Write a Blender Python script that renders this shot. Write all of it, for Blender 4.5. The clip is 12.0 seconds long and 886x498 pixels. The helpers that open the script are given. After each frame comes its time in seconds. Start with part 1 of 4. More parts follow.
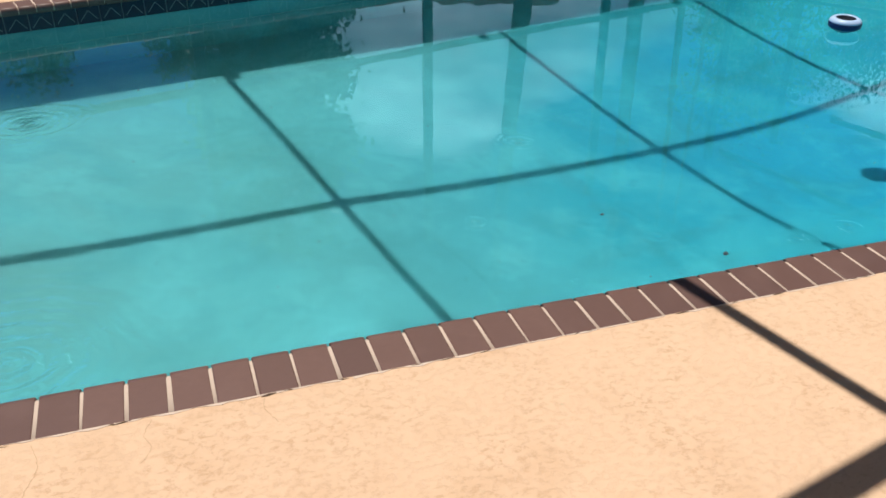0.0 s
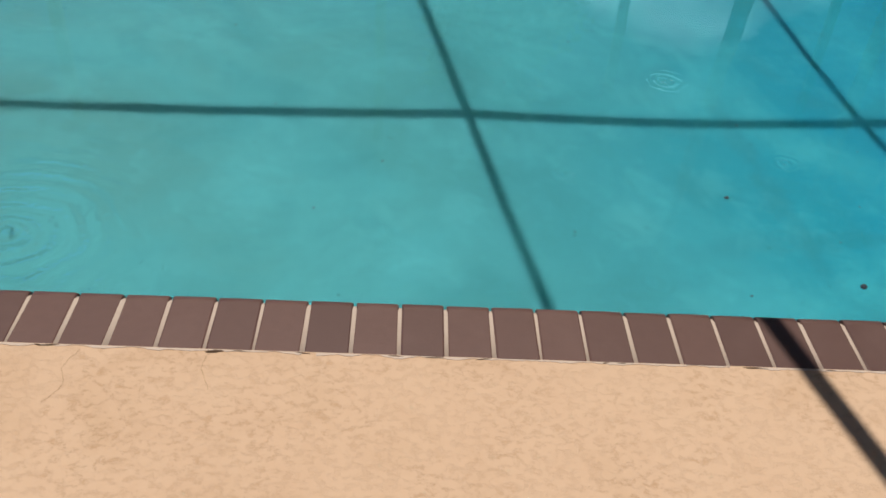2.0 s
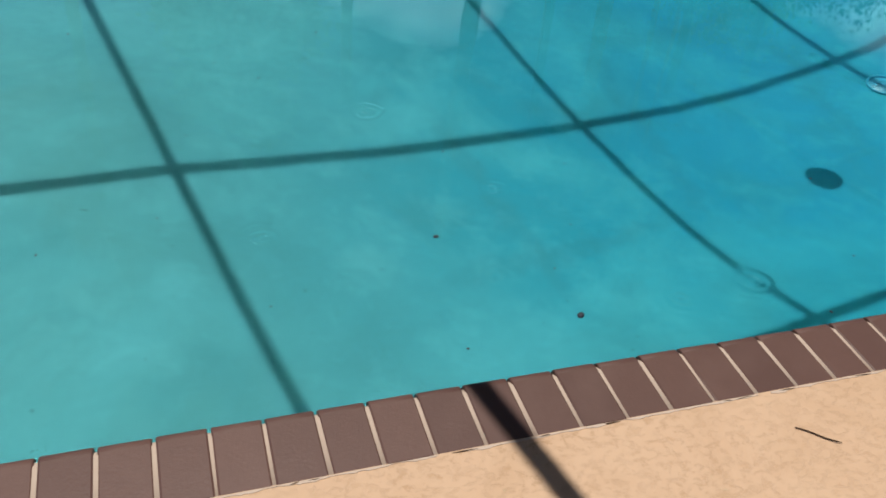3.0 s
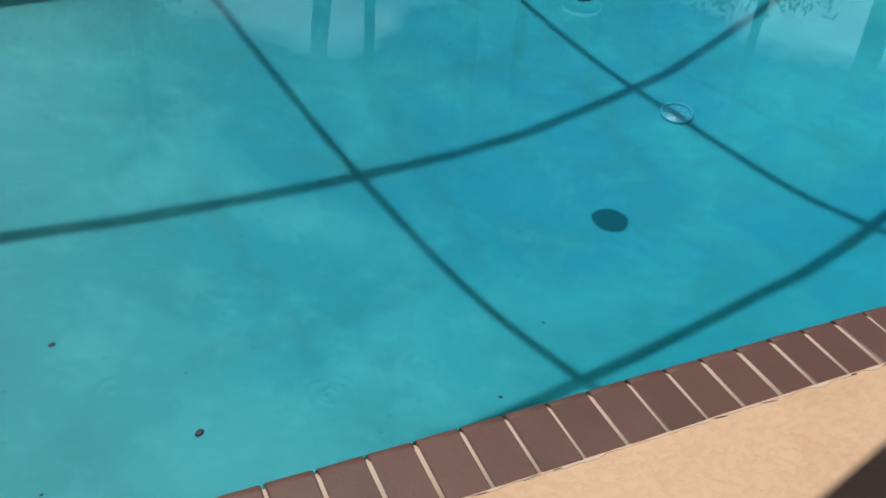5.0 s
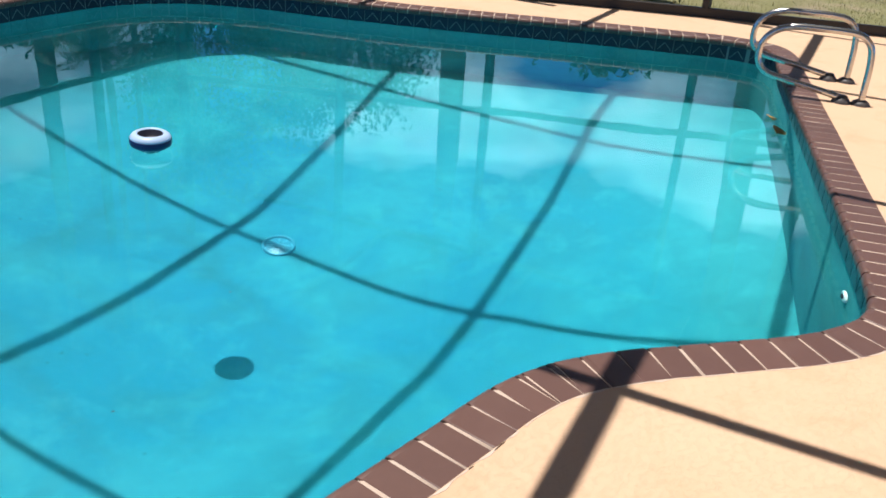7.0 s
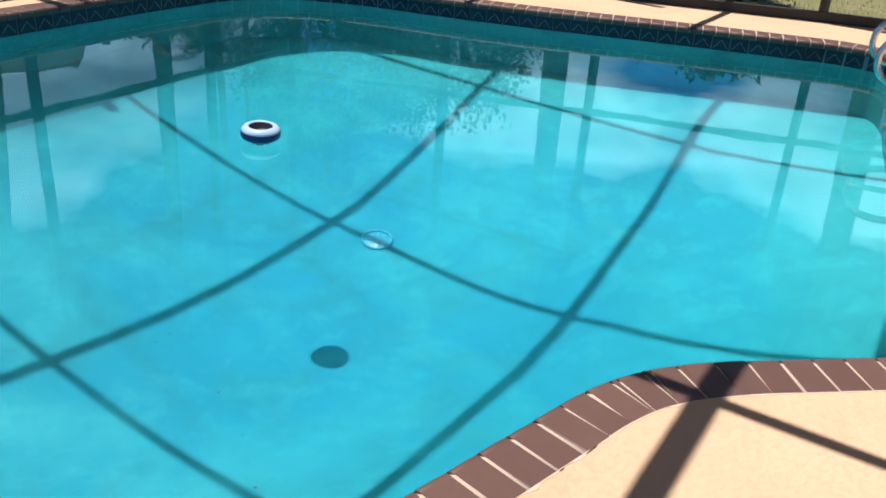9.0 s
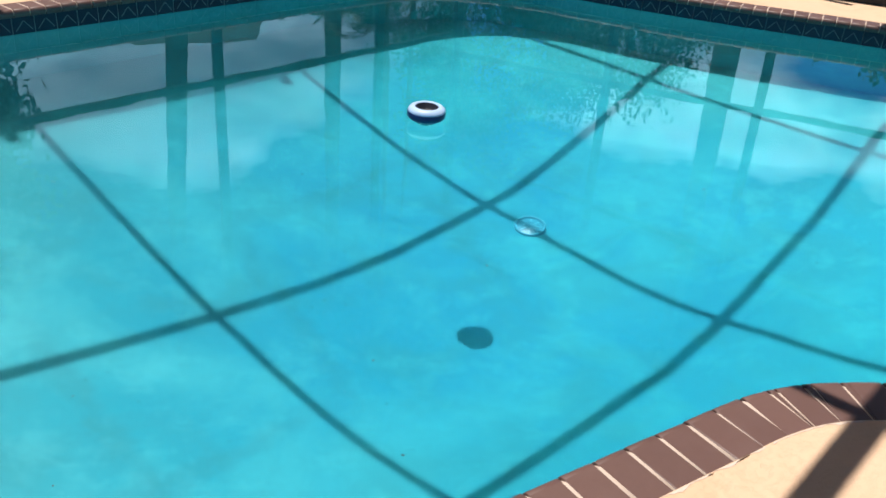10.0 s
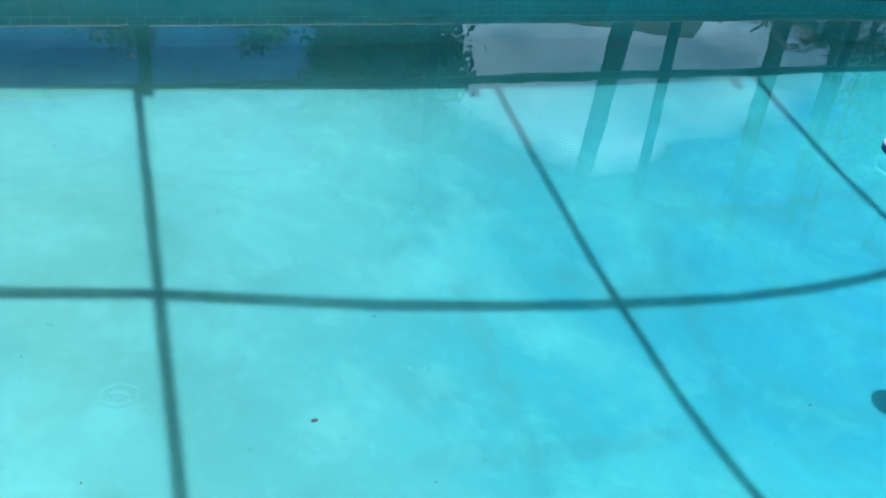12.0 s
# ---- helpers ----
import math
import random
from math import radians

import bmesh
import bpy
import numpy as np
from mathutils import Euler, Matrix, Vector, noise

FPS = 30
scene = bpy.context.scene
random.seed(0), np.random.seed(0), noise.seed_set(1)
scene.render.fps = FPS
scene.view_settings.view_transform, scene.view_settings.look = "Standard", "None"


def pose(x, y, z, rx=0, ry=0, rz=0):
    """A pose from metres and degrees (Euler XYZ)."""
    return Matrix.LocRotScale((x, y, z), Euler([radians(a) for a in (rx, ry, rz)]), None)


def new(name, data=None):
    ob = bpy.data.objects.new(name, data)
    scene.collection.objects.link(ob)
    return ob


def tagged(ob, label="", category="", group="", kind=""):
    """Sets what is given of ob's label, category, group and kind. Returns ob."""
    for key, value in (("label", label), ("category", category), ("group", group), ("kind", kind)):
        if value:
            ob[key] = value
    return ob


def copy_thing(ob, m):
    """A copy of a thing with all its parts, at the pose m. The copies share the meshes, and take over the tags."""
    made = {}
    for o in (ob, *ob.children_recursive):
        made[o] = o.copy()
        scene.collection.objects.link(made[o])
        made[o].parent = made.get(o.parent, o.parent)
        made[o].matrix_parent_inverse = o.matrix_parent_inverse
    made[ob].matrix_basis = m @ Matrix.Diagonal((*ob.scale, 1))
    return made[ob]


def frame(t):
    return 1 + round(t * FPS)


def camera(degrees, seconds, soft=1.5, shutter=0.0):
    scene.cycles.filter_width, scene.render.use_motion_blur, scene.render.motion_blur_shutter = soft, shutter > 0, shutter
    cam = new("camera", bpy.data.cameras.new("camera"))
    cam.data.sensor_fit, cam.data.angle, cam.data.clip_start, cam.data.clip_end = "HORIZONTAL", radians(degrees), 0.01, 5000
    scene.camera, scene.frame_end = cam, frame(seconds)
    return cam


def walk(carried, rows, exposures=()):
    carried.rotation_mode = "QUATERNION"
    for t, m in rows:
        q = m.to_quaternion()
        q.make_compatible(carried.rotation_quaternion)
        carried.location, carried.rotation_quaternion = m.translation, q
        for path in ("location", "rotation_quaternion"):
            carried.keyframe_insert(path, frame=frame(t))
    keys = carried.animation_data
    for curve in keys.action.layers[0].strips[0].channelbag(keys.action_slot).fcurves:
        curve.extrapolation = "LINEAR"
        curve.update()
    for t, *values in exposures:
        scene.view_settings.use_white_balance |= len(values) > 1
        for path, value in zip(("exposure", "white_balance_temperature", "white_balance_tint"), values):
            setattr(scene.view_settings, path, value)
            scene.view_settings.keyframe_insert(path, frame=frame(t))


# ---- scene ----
cam = camera(53.24, 12.0, soft=1.7)
# seconds, eye, yaw, pitch, roll
PATH = [
    (0.0, -1.432, -2.039, 1.459, -18.332, -29.423, -0.174),
    (0.5, -1.233, -1.969, 1.443, -19.387, -29.649, 1.849),
    (1.0, -1.108, -1.779, 1.420, -16.678, -34.341, -6.086),
    (1.5, -1.013, -1.680, 1.430, -6.744, -36.038, -4.118),
    (2.0, -0.887, -1.592, 1.429, -0.893, -38.213, -3.566),
    (2.5, -0.703, -1.426, 1.426, -8.483, -38.442, -2.464),
    (3.0, -0.558, -1.274, 1.409, -17.131, -36.876, -4.520),
    (3.5, -0.337, -1.158, 1.413, -17.455, -39.763, -3.802),
    (5.5, 0.438, -1.164, 1.443, -33.215, -32.765, -4.450),
    (6.0, 0.499, -1.150, 1.424, -45.070, -29.000, -4.080),
    (6.5, 0.502, -1.150, 1.425, -49.283, -26.034, -3.638),
    (6.7, 0.506, -1.160, 1.422, -50.890, -25.444, -3.980),
    (8.3, 0.461, -1.154, 1.441, -43.496, -25.309, -3.850),
    (8.5, 0.467, -1.150, 1.440, -42.797, -25.938, -3.567),
    (9.0, 0.468, -1.162, 1.441, -43.933, -25.871, -3.739),
    (9.5, 0.418, -1.143, 1.442, -37.430, -27.037, -3.349),
    (10.0, 0.416, -1.153, 1.446, -33.441, -27.432, -3.741),
    (10.5, 0.441, -1.157, 1.429, -34.972, -27.047, -3.659),
    (11.0, 0.349, -1.095, 1.445, -37.249, -27.096, -4.671),
    (11.5, 0.108, -0.990, 1.370, -25.040, -27.602, -5.777),
    (12.0, 0.192, -1.010, 1.398, -5.645, -30.094, -5.440),
]
walk(cam, [(t, pose(x, y, z, 90 + p, r, w)) for t, x, y, z, w, p, r in PATH],
     exposures=[(0.0, -0.05, 6600, 10), (0.6, -0.06, 6600, 10), (1.0, -0.14, 6600, 10), (1.4, -0.41, 6600, 10), (2.2, -0.49, 6600, 10), (3.2, -0.45, 6600, 10), (3.7, -0.48, 6600, 10),
                (5.3, -0.48, 6570, 10), (5.7, -0.32, 6550, 11), (6.0, -0.11, 6530, 12), (6.4, 0.14, 6520, 12), (8.3, 0.23, 6500, 12), (11.2, 0.28, 6500, 12), (12.0, 0.43, 6500, 12)])

# ---- light ----
SUN_WAY = Vector((0.045, -0.218, -1.0))   # the way the sunlight goes
sun = new("sun", bpy.data.lights.new("sun", "SUN"))
sun.data.energy, sun.data.angle, sun.data.color = 4.7, radians(0.55), (1.0, 0.96, 0.90)
sun.matrix_world = SUN_WAY.to_track_quat("-Z", "Y").to_matrix().to_4x4()

world = bpy.data.worlds.new("sky")
scene.world = world
world.use_nodes = True
wt = world.node_tree
wt.nodes.clear()


def wnode(kind, **kw):
    n = wt.nodes.new(kind)
    for k, v in kw.items():
        n.inputs[k].default_value = v
    return n


sky = wt.nodes.new("ShaderNodeTexSky")
sky.sky_type, sky.sun_disc = "NISHITA", False
sky.air_density, sky.dust_density, sky.ozone_density = 1.0, 0.05, 5.0
sky.sun_elevation, sky.sun_rotation = radians(77.4), math.atan2(-0.045, 0.218)
back = wnode("ShaderNodeBackground", Strength=0.030)
coords = wt.nodes.new("ShaderNodeTexCoord")
flat = wt.nodes.new("ShaderNodeMapping")
flat.inputs["Scale"].default_value = (1.0, 1.0, 2.4)
clouds = wnode("ShaderNodeTexNoise", Scale=1.7, Detail=8.0, Roughness=0.55)
mask = wt.nodes.new("ShaderNodeValToRGB")
mask.color_ramp.elements[0].position, mask.color_ramp.elements[1].position = 0.465, 0.565
shade = wnode("ShaderNodeTexNoise", Scale=4.0, Detail=6.0, Roughness=0.55)
grey = wt.nodes.new("ShaderNodeValToRGB")
grey.color_ramp.elements[0].position, grey.color_ramp.elements[0].color = 0.37, (7.0, 11.5, 17.0, 1)
grey.color_ramp.elements[1].position, grey.color_ramp.elements[1].color = 0.80, (46.0, 59.0, 71.0, 1)
# heaped clouds stand low over the trees; overhead the sky is clear
split = wt.nodes.new("ShaderNodeSeparateXYZ")


def wmath(how, a, b=0.0, c=None):
    n = wt.nodes.new("ShaderNodeMath")
    n.operation = how
    for v, k in ((a, 0), (b, 1), (c, 2)):
        if isinstance(v, (int, float)):
            n.inputs[k].default_value = v
        elif v is not None:
            wt.links.new(v, n.inputs[k])
    return n.outputs[0]


high = wmath("MULTIPLY", wmath("MAXIMUM", wmath("SUBTRACT", split.outputs[2], 0.315), 0.0), -2.6)
heap = wmath("ADD", wmath("ADD", clouds.outputs["Fac"], high), -0.105)
for az, el, grow, edge in ((12, 18, 0.23, 0.98), (23, 17, 0.20, 0.975), (51, 14, 0.19, 0.985), (54, 18, 0.15, 0.985), (67, 17, 0.25, 0.975), (74, 15, 0.20, 0.975),
                           (105, 15, 0.18, 0.975), (-60, 16, 0.18, 0.975), (170, 18, 0.18, 0.975), (230, 17, 0.18, 0.975),
                           (-10, 17, -0.40, 0.975), (-24, 17, -0.40, 0.97), (60.0, 13.0, -0.115, 0.996), (32, 24, -0.2, 0.985)):
    toward = wt.nodes.new("ShaderNodeVectorMath")
    toward.operation = "DOT_PRODUCT"
    a, e = radians(az), radians(el)
    toward.inputs[1].default_value = (math.sin(a) * math.cos(e), math.cos(a) * math.cos(e), math.sin(e))
    wt.links.new(coords.outputs["Generated"], toward.inputs[0])
    near = wmath("MAXIMUM", wmath("MULTIPLY", wmath("SUBTRACT", toward.outputs["Value"], edge), 1.0 / (1.0 - edge)), 0.0)
    heap = wmath("MULTIPLY_ADD", near, grow, heap)
wt.links.new(heap, mask.inputs[0])
# heaps are grey below and bright on top
lit = wmath("ADD", shade.outputs["Fac"], wmath("MULTIPLY", wmath("SUBTRACT", split.outputs[2], 0.28), 1.8))
# a clear deep blue, brightest low over the trees
deep_blue = wt.nodes.new("ShaderNodeMixRGB")
deep_blue.blend_type = "MULTIPLY"
deep_blue.inputs[0].default_value = 1.0
rise = wt.nodes.new("ShaderNodeValToRGB")
rise.color_ramp.elements[0].position, rise.color_ramp.elements[0].color = 0.20, (0.80, 2.2, 4.1, 1)
rise.color_ramp.elements[1].position, rise.color_ramp.elements[1].color = 0.46, (1.10, 1.05, 1.05, 1)
# unseen white haze overhead, added to lift and warm the deck shadows
fill_veil = rise.color_ramp.elements.new(0.78)
fill_veil.color = (2.6, 1.5, 0.73, 1)
wt.links.new(split.outputs[2], rise.inputs[0])
wt.links.new(rise.outputs[0], deep_blue.inputs[2])
wt.links.new(sky.outputs[0], deep_blue.inputs[1])
mixc = wt.nodes.new("ShaderNodeMixRGB")
out = wt.nodes.new("ShaderNodeOutputWorld")
for a, b in ((coords.outputs["Generated"], flat.inputs[0]), (flat.outputs[0], clouds.inputs["Vector"]),
             (flat.outputs[0], shade.inputs["Vector"]),
             (lit, grey.inputs[0]), (coords.outputs["Generated"], split.inputs[0]), (mask.outputs[0], mixc.inputs[0]), (deep_blue.outputs[0], mixc.inputs[1]),
             (grey.outputs[0], mixc.inputs[2]), (mixc.outputs[0], back.inputs[0]), (back.outputs[0], out.inputs[0])):
    wt.links.new(a, b)


# ---- materials ----
class Nodes:
    """A small wrapper round one material's node tree."""

    def __init__(self, name, rough=0.6, metal=0.0, spec=0.5):
        self.m = bpy.data.materials.new(name)
        self.m.use_nodes = True
        self.t = self.m.node_tree
        self.t.nodes.clear()
        self.out = self.t.nodes.new("ShaderNodeOutputMaterial")
        self.b = self.t.nodes.new("ShaderNodeBsdfPrincipled")
        self.b.inputs["Roughness"].default_value = rough
        self.b.inputs["Metallic"].default_value = metal
        self.b.inputs["Specular IOR Level"].default_value = spec
        self.t.links.new(self.b.outputs[0], self.out.inputs[0])

    def add(self, kind, **kw):
        n = self.t.nodes.new(kind)
        for k, v in kw.items():
            n.inputs[k].default_value = v
        return n

    def link(self, a, b):
        self.t.links.new(a, b)

    def place(self):
        return self.add("ShaderNodeNewGeometry").outputs["Position"]

    def noise(self, scale, detail=4.0, rough=0.55, where=None, distort=0.0):
        n = self.add("ShaderNodeTexNoise", Scale=scale, Detail=detail, Roughness=rough, Distortion=distort)
        self.link(where or self.place(), n.inputs["Vector"])
        return n.outputs["Fac"]

    def ramp(self, value, stops):
        n = self.add("ShaderNodeValToRGB")
        e = n.color_ramp.elements
        while len(e) < len(stops):
            e.new(0.5)
        for el, (p, c) in zip(e, stops):
            el.position, el.color = p, (c if len(c) == 4 else (*c, 1))
        self.link(value, n.inputs[0])
        return n.outputs[0]

    def mix(self, fac, a, b, how="MIX"):
        n = self.add("ShaderNodeMixRGB")
        n.blend_type = how
        for v, s in ((fac, n.inputs[0]), (a, n.inputs[1]), (b, n.inputs[2])):
            if isinstance(v, (int, float)):
                s.default_value = v
            elif isinstance(v, tuple):
                s.default_value = (*v, 1)
            else:
                self.link(v, s)
        return n.outputs[0]

    def math(self, how, a, b=0.0):
        n = self.add("ShaderNodeMath")
        n.operation = how
        for v, s in ((a, n.inputs[0]), (b, n.inputs[1])):
            if isinstance(v, (int, float)):
                s.default_value = v
            else:
                self.link(v, s)
        return n.outputs[0]

    def bump(self, height, distance=0.002, strength=1.0, target=None):
        n = self.add("ShaderNodeBump", Strength=strength, Distance=distance)
        self.link(height, n.inputs["Height"])
        self.link(n.outputs[0], (target or self.b).inputs["Normal"])

    def colour(self, c):
        if isinstance(c, tuple):
            self.b.inputs["Base Color"].default_value = (*c, 1)
        else:
            self.link(c, self.b.inputs["Base Color"])

    def random(self):
        return self.add("ShaderNodeObjectInfo").outputs["Random"]


def deck_material():
    n = Nodes("stucco_deck", 0.85, spec=0.25)
    big = n.noise(1.1, 3)
    mid = n.noise(9.0, 5, 0.6)
    base = n.mix(big, (0.655, 0.430, 0.280), (0.728, 0.497, 0.330))
    base = n.mix(n.math("MULTIPLY", mid, 0.35), base, (0.76, 0.56, 0.385))
    # knock-down texture: worn plateaus with darker hollow edges
    long_way = n.add("ShaderNodeMapping")
    long_way.inputs["Scale"].default_value = (0.85, 1.1, 1.0)
    n.link(n.place(), long_way.inputs["Vector"])
    lace = n.noise(46.0, 6, 0.72, long_way.outputs[0], 0.35)
    hollow = n.ramp(lace, [(0.36, (1, 1, 1)), (0.475, (0, 0, 0))])
    patch = n.ramp(n.noise(3.2, 4, 0.65), [(0.42, (0.06, 0.06, 0.06)), (0.58, (1, 1, 1))])
    sep = n.add("ShaderNodeSeparateXYZ")
    n.link(n.place(), sep.inputs[0])
    patch = n.math("MULTIPLY", patch, n.ramp(n.math("MULTIPLY", sep.outputs[0], 0.25), [(0.02, (1, 1, 1)), (0.32, (0.18, 0.18, 0.18))]))
    base = n.mix(n.math("MULTIPLY", n.math("MULTIPLY", hollow, patch), 0.50), base, (0.44, 0.25, 0.125))
    stain = n.ramp(n.noise(3.4, 5, 0.65, distort=0.8), [(0.50, (0, 0, 0)), (0.75, (1, 1, 1))])
    base = n.mix(n.math("MULTIPLY", stain, 0.30), base, (0.50, 0.30, 0.16))
    n.colour(base)
    plate = n.ramp(lace, [(0.40, (0, 0, 0)), (0.50, (1, 1, 1))])
    n.bump(n.math("ADD", plate, n.math("MULTIPLY", n.noise(140.0, 3), 0.4)), 0.0016, 0.5)
    return n.m


def brick_material():
    n = Nodes("brick_coping", 0.5, spec=0.5)
    rnd = n.random()
    base = n.ramp(rnd, [(0.0, (0.120, 0.059, 0.046)), (0.5, (0.140, 0.070, 0.054)), (1.0, (0.164, 0.083, 0.064))])
    base = n.mix(n.math("MULTIPLY", n.noise(38.0, 5, 0.65), 0.5), base, (0.085, 0.041, 0.034))
    base = n.mix(n.ramp(n.noise(170.0, 3, 0.7), [(0.70, (0, 0, 0)), (0.78, (0.6, 0.6, 0.6))]), base, (0.06, 0.03, 0.03))
    base = n.mix(n.ramp(n.noise(5.0, 3), [(0.5, (0, 0, 0)), (0.8, (0.35, 0.35, 0.35))]), base, (0.19, 0.11, 0.09))
    n.colour(base)
    n.bump(n.noise(120.0, 4, 0.7), 0.0012, 0.5)
    return n.m


def plain_noisy(name, a, b, scale, rough=0.7, bump=0.0006, fine=90.0, metal=0.0, spec=0.4):
    n = Nodes(name, rough, metal, spec)
    n.colour(n.mix(n.noise(scale, 4, 0.6), a, b))
    n.bump(n.noise(fine, 3), bump, 0.6)
    return n.m


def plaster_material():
    """Pool plaster with cloudy stains; the water's tint is painted in by depth, grey-green shallow, blue deep."""
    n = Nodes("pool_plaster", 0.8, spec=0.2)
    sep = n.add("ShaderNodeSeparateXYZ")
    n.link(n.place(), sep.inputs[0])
    # water tint painted by height; paler near the surface to lift the shaded walls
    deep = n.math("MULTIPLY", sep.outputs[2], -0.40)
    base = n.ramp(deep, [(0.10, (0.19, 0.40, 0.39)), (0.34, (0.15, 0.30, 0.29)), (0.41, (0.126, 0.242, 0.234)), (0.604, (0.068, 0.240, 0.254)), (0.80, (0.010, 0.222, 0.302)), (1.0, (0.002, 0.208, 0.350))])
    cloud = n.ramp(n.noise(0.9, 5, 0.6, distort=0.6), [(0.42, (0, 0, 0)), (0.60, (1, 1, 1))])
    base = n.mix(n.math("MULTIPLY", cloud, 0.40), base, (0.085, 0.36, 0.41))
    streak = n.ramp(n.noise(2.1, 3, 0.5, distort=0.7), [(0.48, (0, 0, 0)), (0.68, (1, 1, 1))])
    base = n.mix(n.math("MULTIPLY", streak, 0.40), base, (0.035, 0.18, 0.21))
    base = n.mix(n.math("MULTIPLY", n.noise(11.0, 5, 0.65), 0.42), base, (0.035, 0.20, 0.22))
    pale = n.ramp(n.noise(2.9, 5, 0.6, distort=0.25), [(0.52, (0, 0, 0)), (0.72, (1, 1, 1))])
    base = n.mix(n.math("MULTIPLY", pale, 0.26), base, (0.12, 0.42, 0.46))
    grain = n.ramp(n.noise(26.0, 5, 0.72, distort=0.5), [(0.36, (0, 0, 0)), (0.66, (1, 1, 1))])
    base = n.mix(n.math("MULTIPLY", grain, 0.13), base, (0.045, 0.165, 0.175))
    chalk = n.ramp(n.noise(14.0, 4, 0.65, distort=0.6), [(0.55, (0, 0, 0)), (0.68, (1, 1, 1))])
    base = n.mix(n.math("MULTIPLY", chalk, 0.07), base, (0.13, 0.42, 0.45))
    spots = n.ramp(n.noise(24.0, 2, 0.4), [(0.74, (0, 0, 0)), (0.78, (1, 1, 1))])
    base = n.mix(n.math("MULTIPLY", spots, 0.4), base, (0.03, 0.11, 0.12))
    # faint dark lines on the plaster: a point on each and the way across it
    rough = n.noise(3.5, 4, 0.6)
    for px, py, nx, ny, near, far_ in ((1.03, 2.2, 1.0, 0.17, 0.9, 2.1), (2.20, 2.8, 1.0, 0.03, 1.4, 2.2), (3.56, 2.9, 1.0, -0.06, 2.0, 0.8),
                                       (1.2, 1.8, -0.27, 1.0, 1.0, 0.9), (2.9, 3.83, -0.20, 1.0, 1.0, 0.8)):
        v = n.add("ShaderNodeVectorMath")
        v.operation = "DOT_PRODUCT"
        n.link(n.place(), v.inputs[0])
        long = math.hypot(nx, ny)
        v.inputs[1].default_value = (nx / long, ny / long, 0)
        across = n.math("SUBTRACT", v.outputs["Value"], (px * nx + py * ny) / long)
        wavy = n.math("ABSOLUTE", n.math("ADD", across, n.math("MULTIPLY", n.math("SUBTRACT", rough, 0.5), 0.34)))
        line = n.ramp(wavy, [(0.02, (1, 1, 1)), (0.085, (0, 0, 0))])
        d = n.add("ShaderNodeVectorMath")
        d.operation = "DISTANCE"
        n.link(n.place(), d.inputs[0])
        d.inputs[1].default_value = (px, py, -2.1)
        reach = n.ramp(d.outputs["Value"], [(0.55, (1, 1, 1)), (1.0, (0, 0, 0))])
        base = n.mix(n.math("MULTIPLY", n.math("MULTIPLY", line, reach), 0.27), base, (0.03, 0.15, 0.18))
    # water tint painted along x: less red, then brightened towards the corner with the rails
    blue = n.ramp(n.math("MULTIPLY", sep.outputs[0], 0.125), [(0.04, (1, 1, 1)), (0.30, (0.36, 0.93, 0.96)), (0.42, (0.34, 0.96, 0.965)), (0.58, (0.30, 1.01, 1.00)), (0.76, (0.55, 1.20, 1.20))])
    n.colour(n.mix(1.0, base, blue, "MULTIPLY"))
    n.bump(n.noise(30.0, 4), 0.002, 0.3)
    return n.m


def water_material():
    n = Nodes("water")
    n.t.nodes.remove(n.b)
    glass = n.add("ShaderNodeBsdfGlass", Roughness=0.0, IOR=1.333)
    glass.inputs["Color"].default_value = (0.80, 0.985, 1.0, 1)
    n.link(glass.outputs[0], n.out.inputs[0])
    p = n.place()
    # slow swell and fine shiver
    h = n.math("MULTIPLY", n.noise(1.6, 2, 0.4, p), 0.0014)
    h = n.math("ADD", h, n.math("MULTIPLY", n.noise(9.0, 2, 0.45, p), 0.00012))

    def rings(cx, cy, amp, wave, reach, waver=0.16):
        v = n.add("ShaderNodeVectorMath")
        v.operation = "DISTANCE"
        n.link(p, v.inputs[0])
        v.inputs[1].default_value = (cx, cy, WATER_Z)
        r = n.math("ADD", v.outputs["Value"], n.math("MULTIPLY", n.noise(3.0 * 0.16 / waver, 4, 0.62, p), waver))
        s = n.math("SINE", n.math("MULTIPLY", r, 2 * math.pi / wave))
        f = n.math("MULTIPLY", r, 1.0 / reach)
        g = n.math("POWER", 2.718, n.math("MULTIPLY", n.math("MULTIPLY", f, f), -1.0))
        return n.math("MULTIPLY", n.math("MULTIPLY", s, g), amp)

    for ring in ((-2.00, 0.42, 0.0090, 0.074, 0.30), (-2.10, 2.55, 0.0050, 0.060, 0.20), (-2.10, 0.30, 0.0030, 0.082, 0.52)):
        h = n.math("ADD", h, rings(*ring))
    # small rings where drops and insects touch the water
    for cx, cy, amp, wave, reach in ((-0.33, 0.86, 0.0022, 0.030, 0.060), (-0.15, 0.33, 0.0020, 0.034, 0.050), (0.30, 0.55, 0.0018, 0.030, 0.050), (0.79, 0.35, 0.0024, 0.030, 0.060),
                                     (1.05, 0.38, 0.0022, 0.034, 0.060), (0.15, 1.58, 0.0020, 0.036, 0.070), (0.45, 1.00, 0.0018, 0.030, 0.050)):
        h = n.math("ADD", h, rings(cx, cy, amp, wave, reach, 0.05))
    n.bump(h, 1.0, 1.0, glass)
    return n.m


def grass_material():
    n = Nodes("lawn", 0.8, spec=0.2)
    base = n.mix(n.noise(1.4, 4), (0.17, 0.175, 0.07), (0.29, 0.27, 0.14))
    bare = n.ramp(n.noise(0.8, 4, 0.6), [(0.56, (0, 0, 0)), (0.68, (1, 1, 1))])
    n.colour(n.mix(n.math("MULTIPLY", bare, 0.7), base, (0.36, 0.29, 0.21)))
    n.bump(n.noise(40.0, 4), 0.03, 0.8)
    return n.m


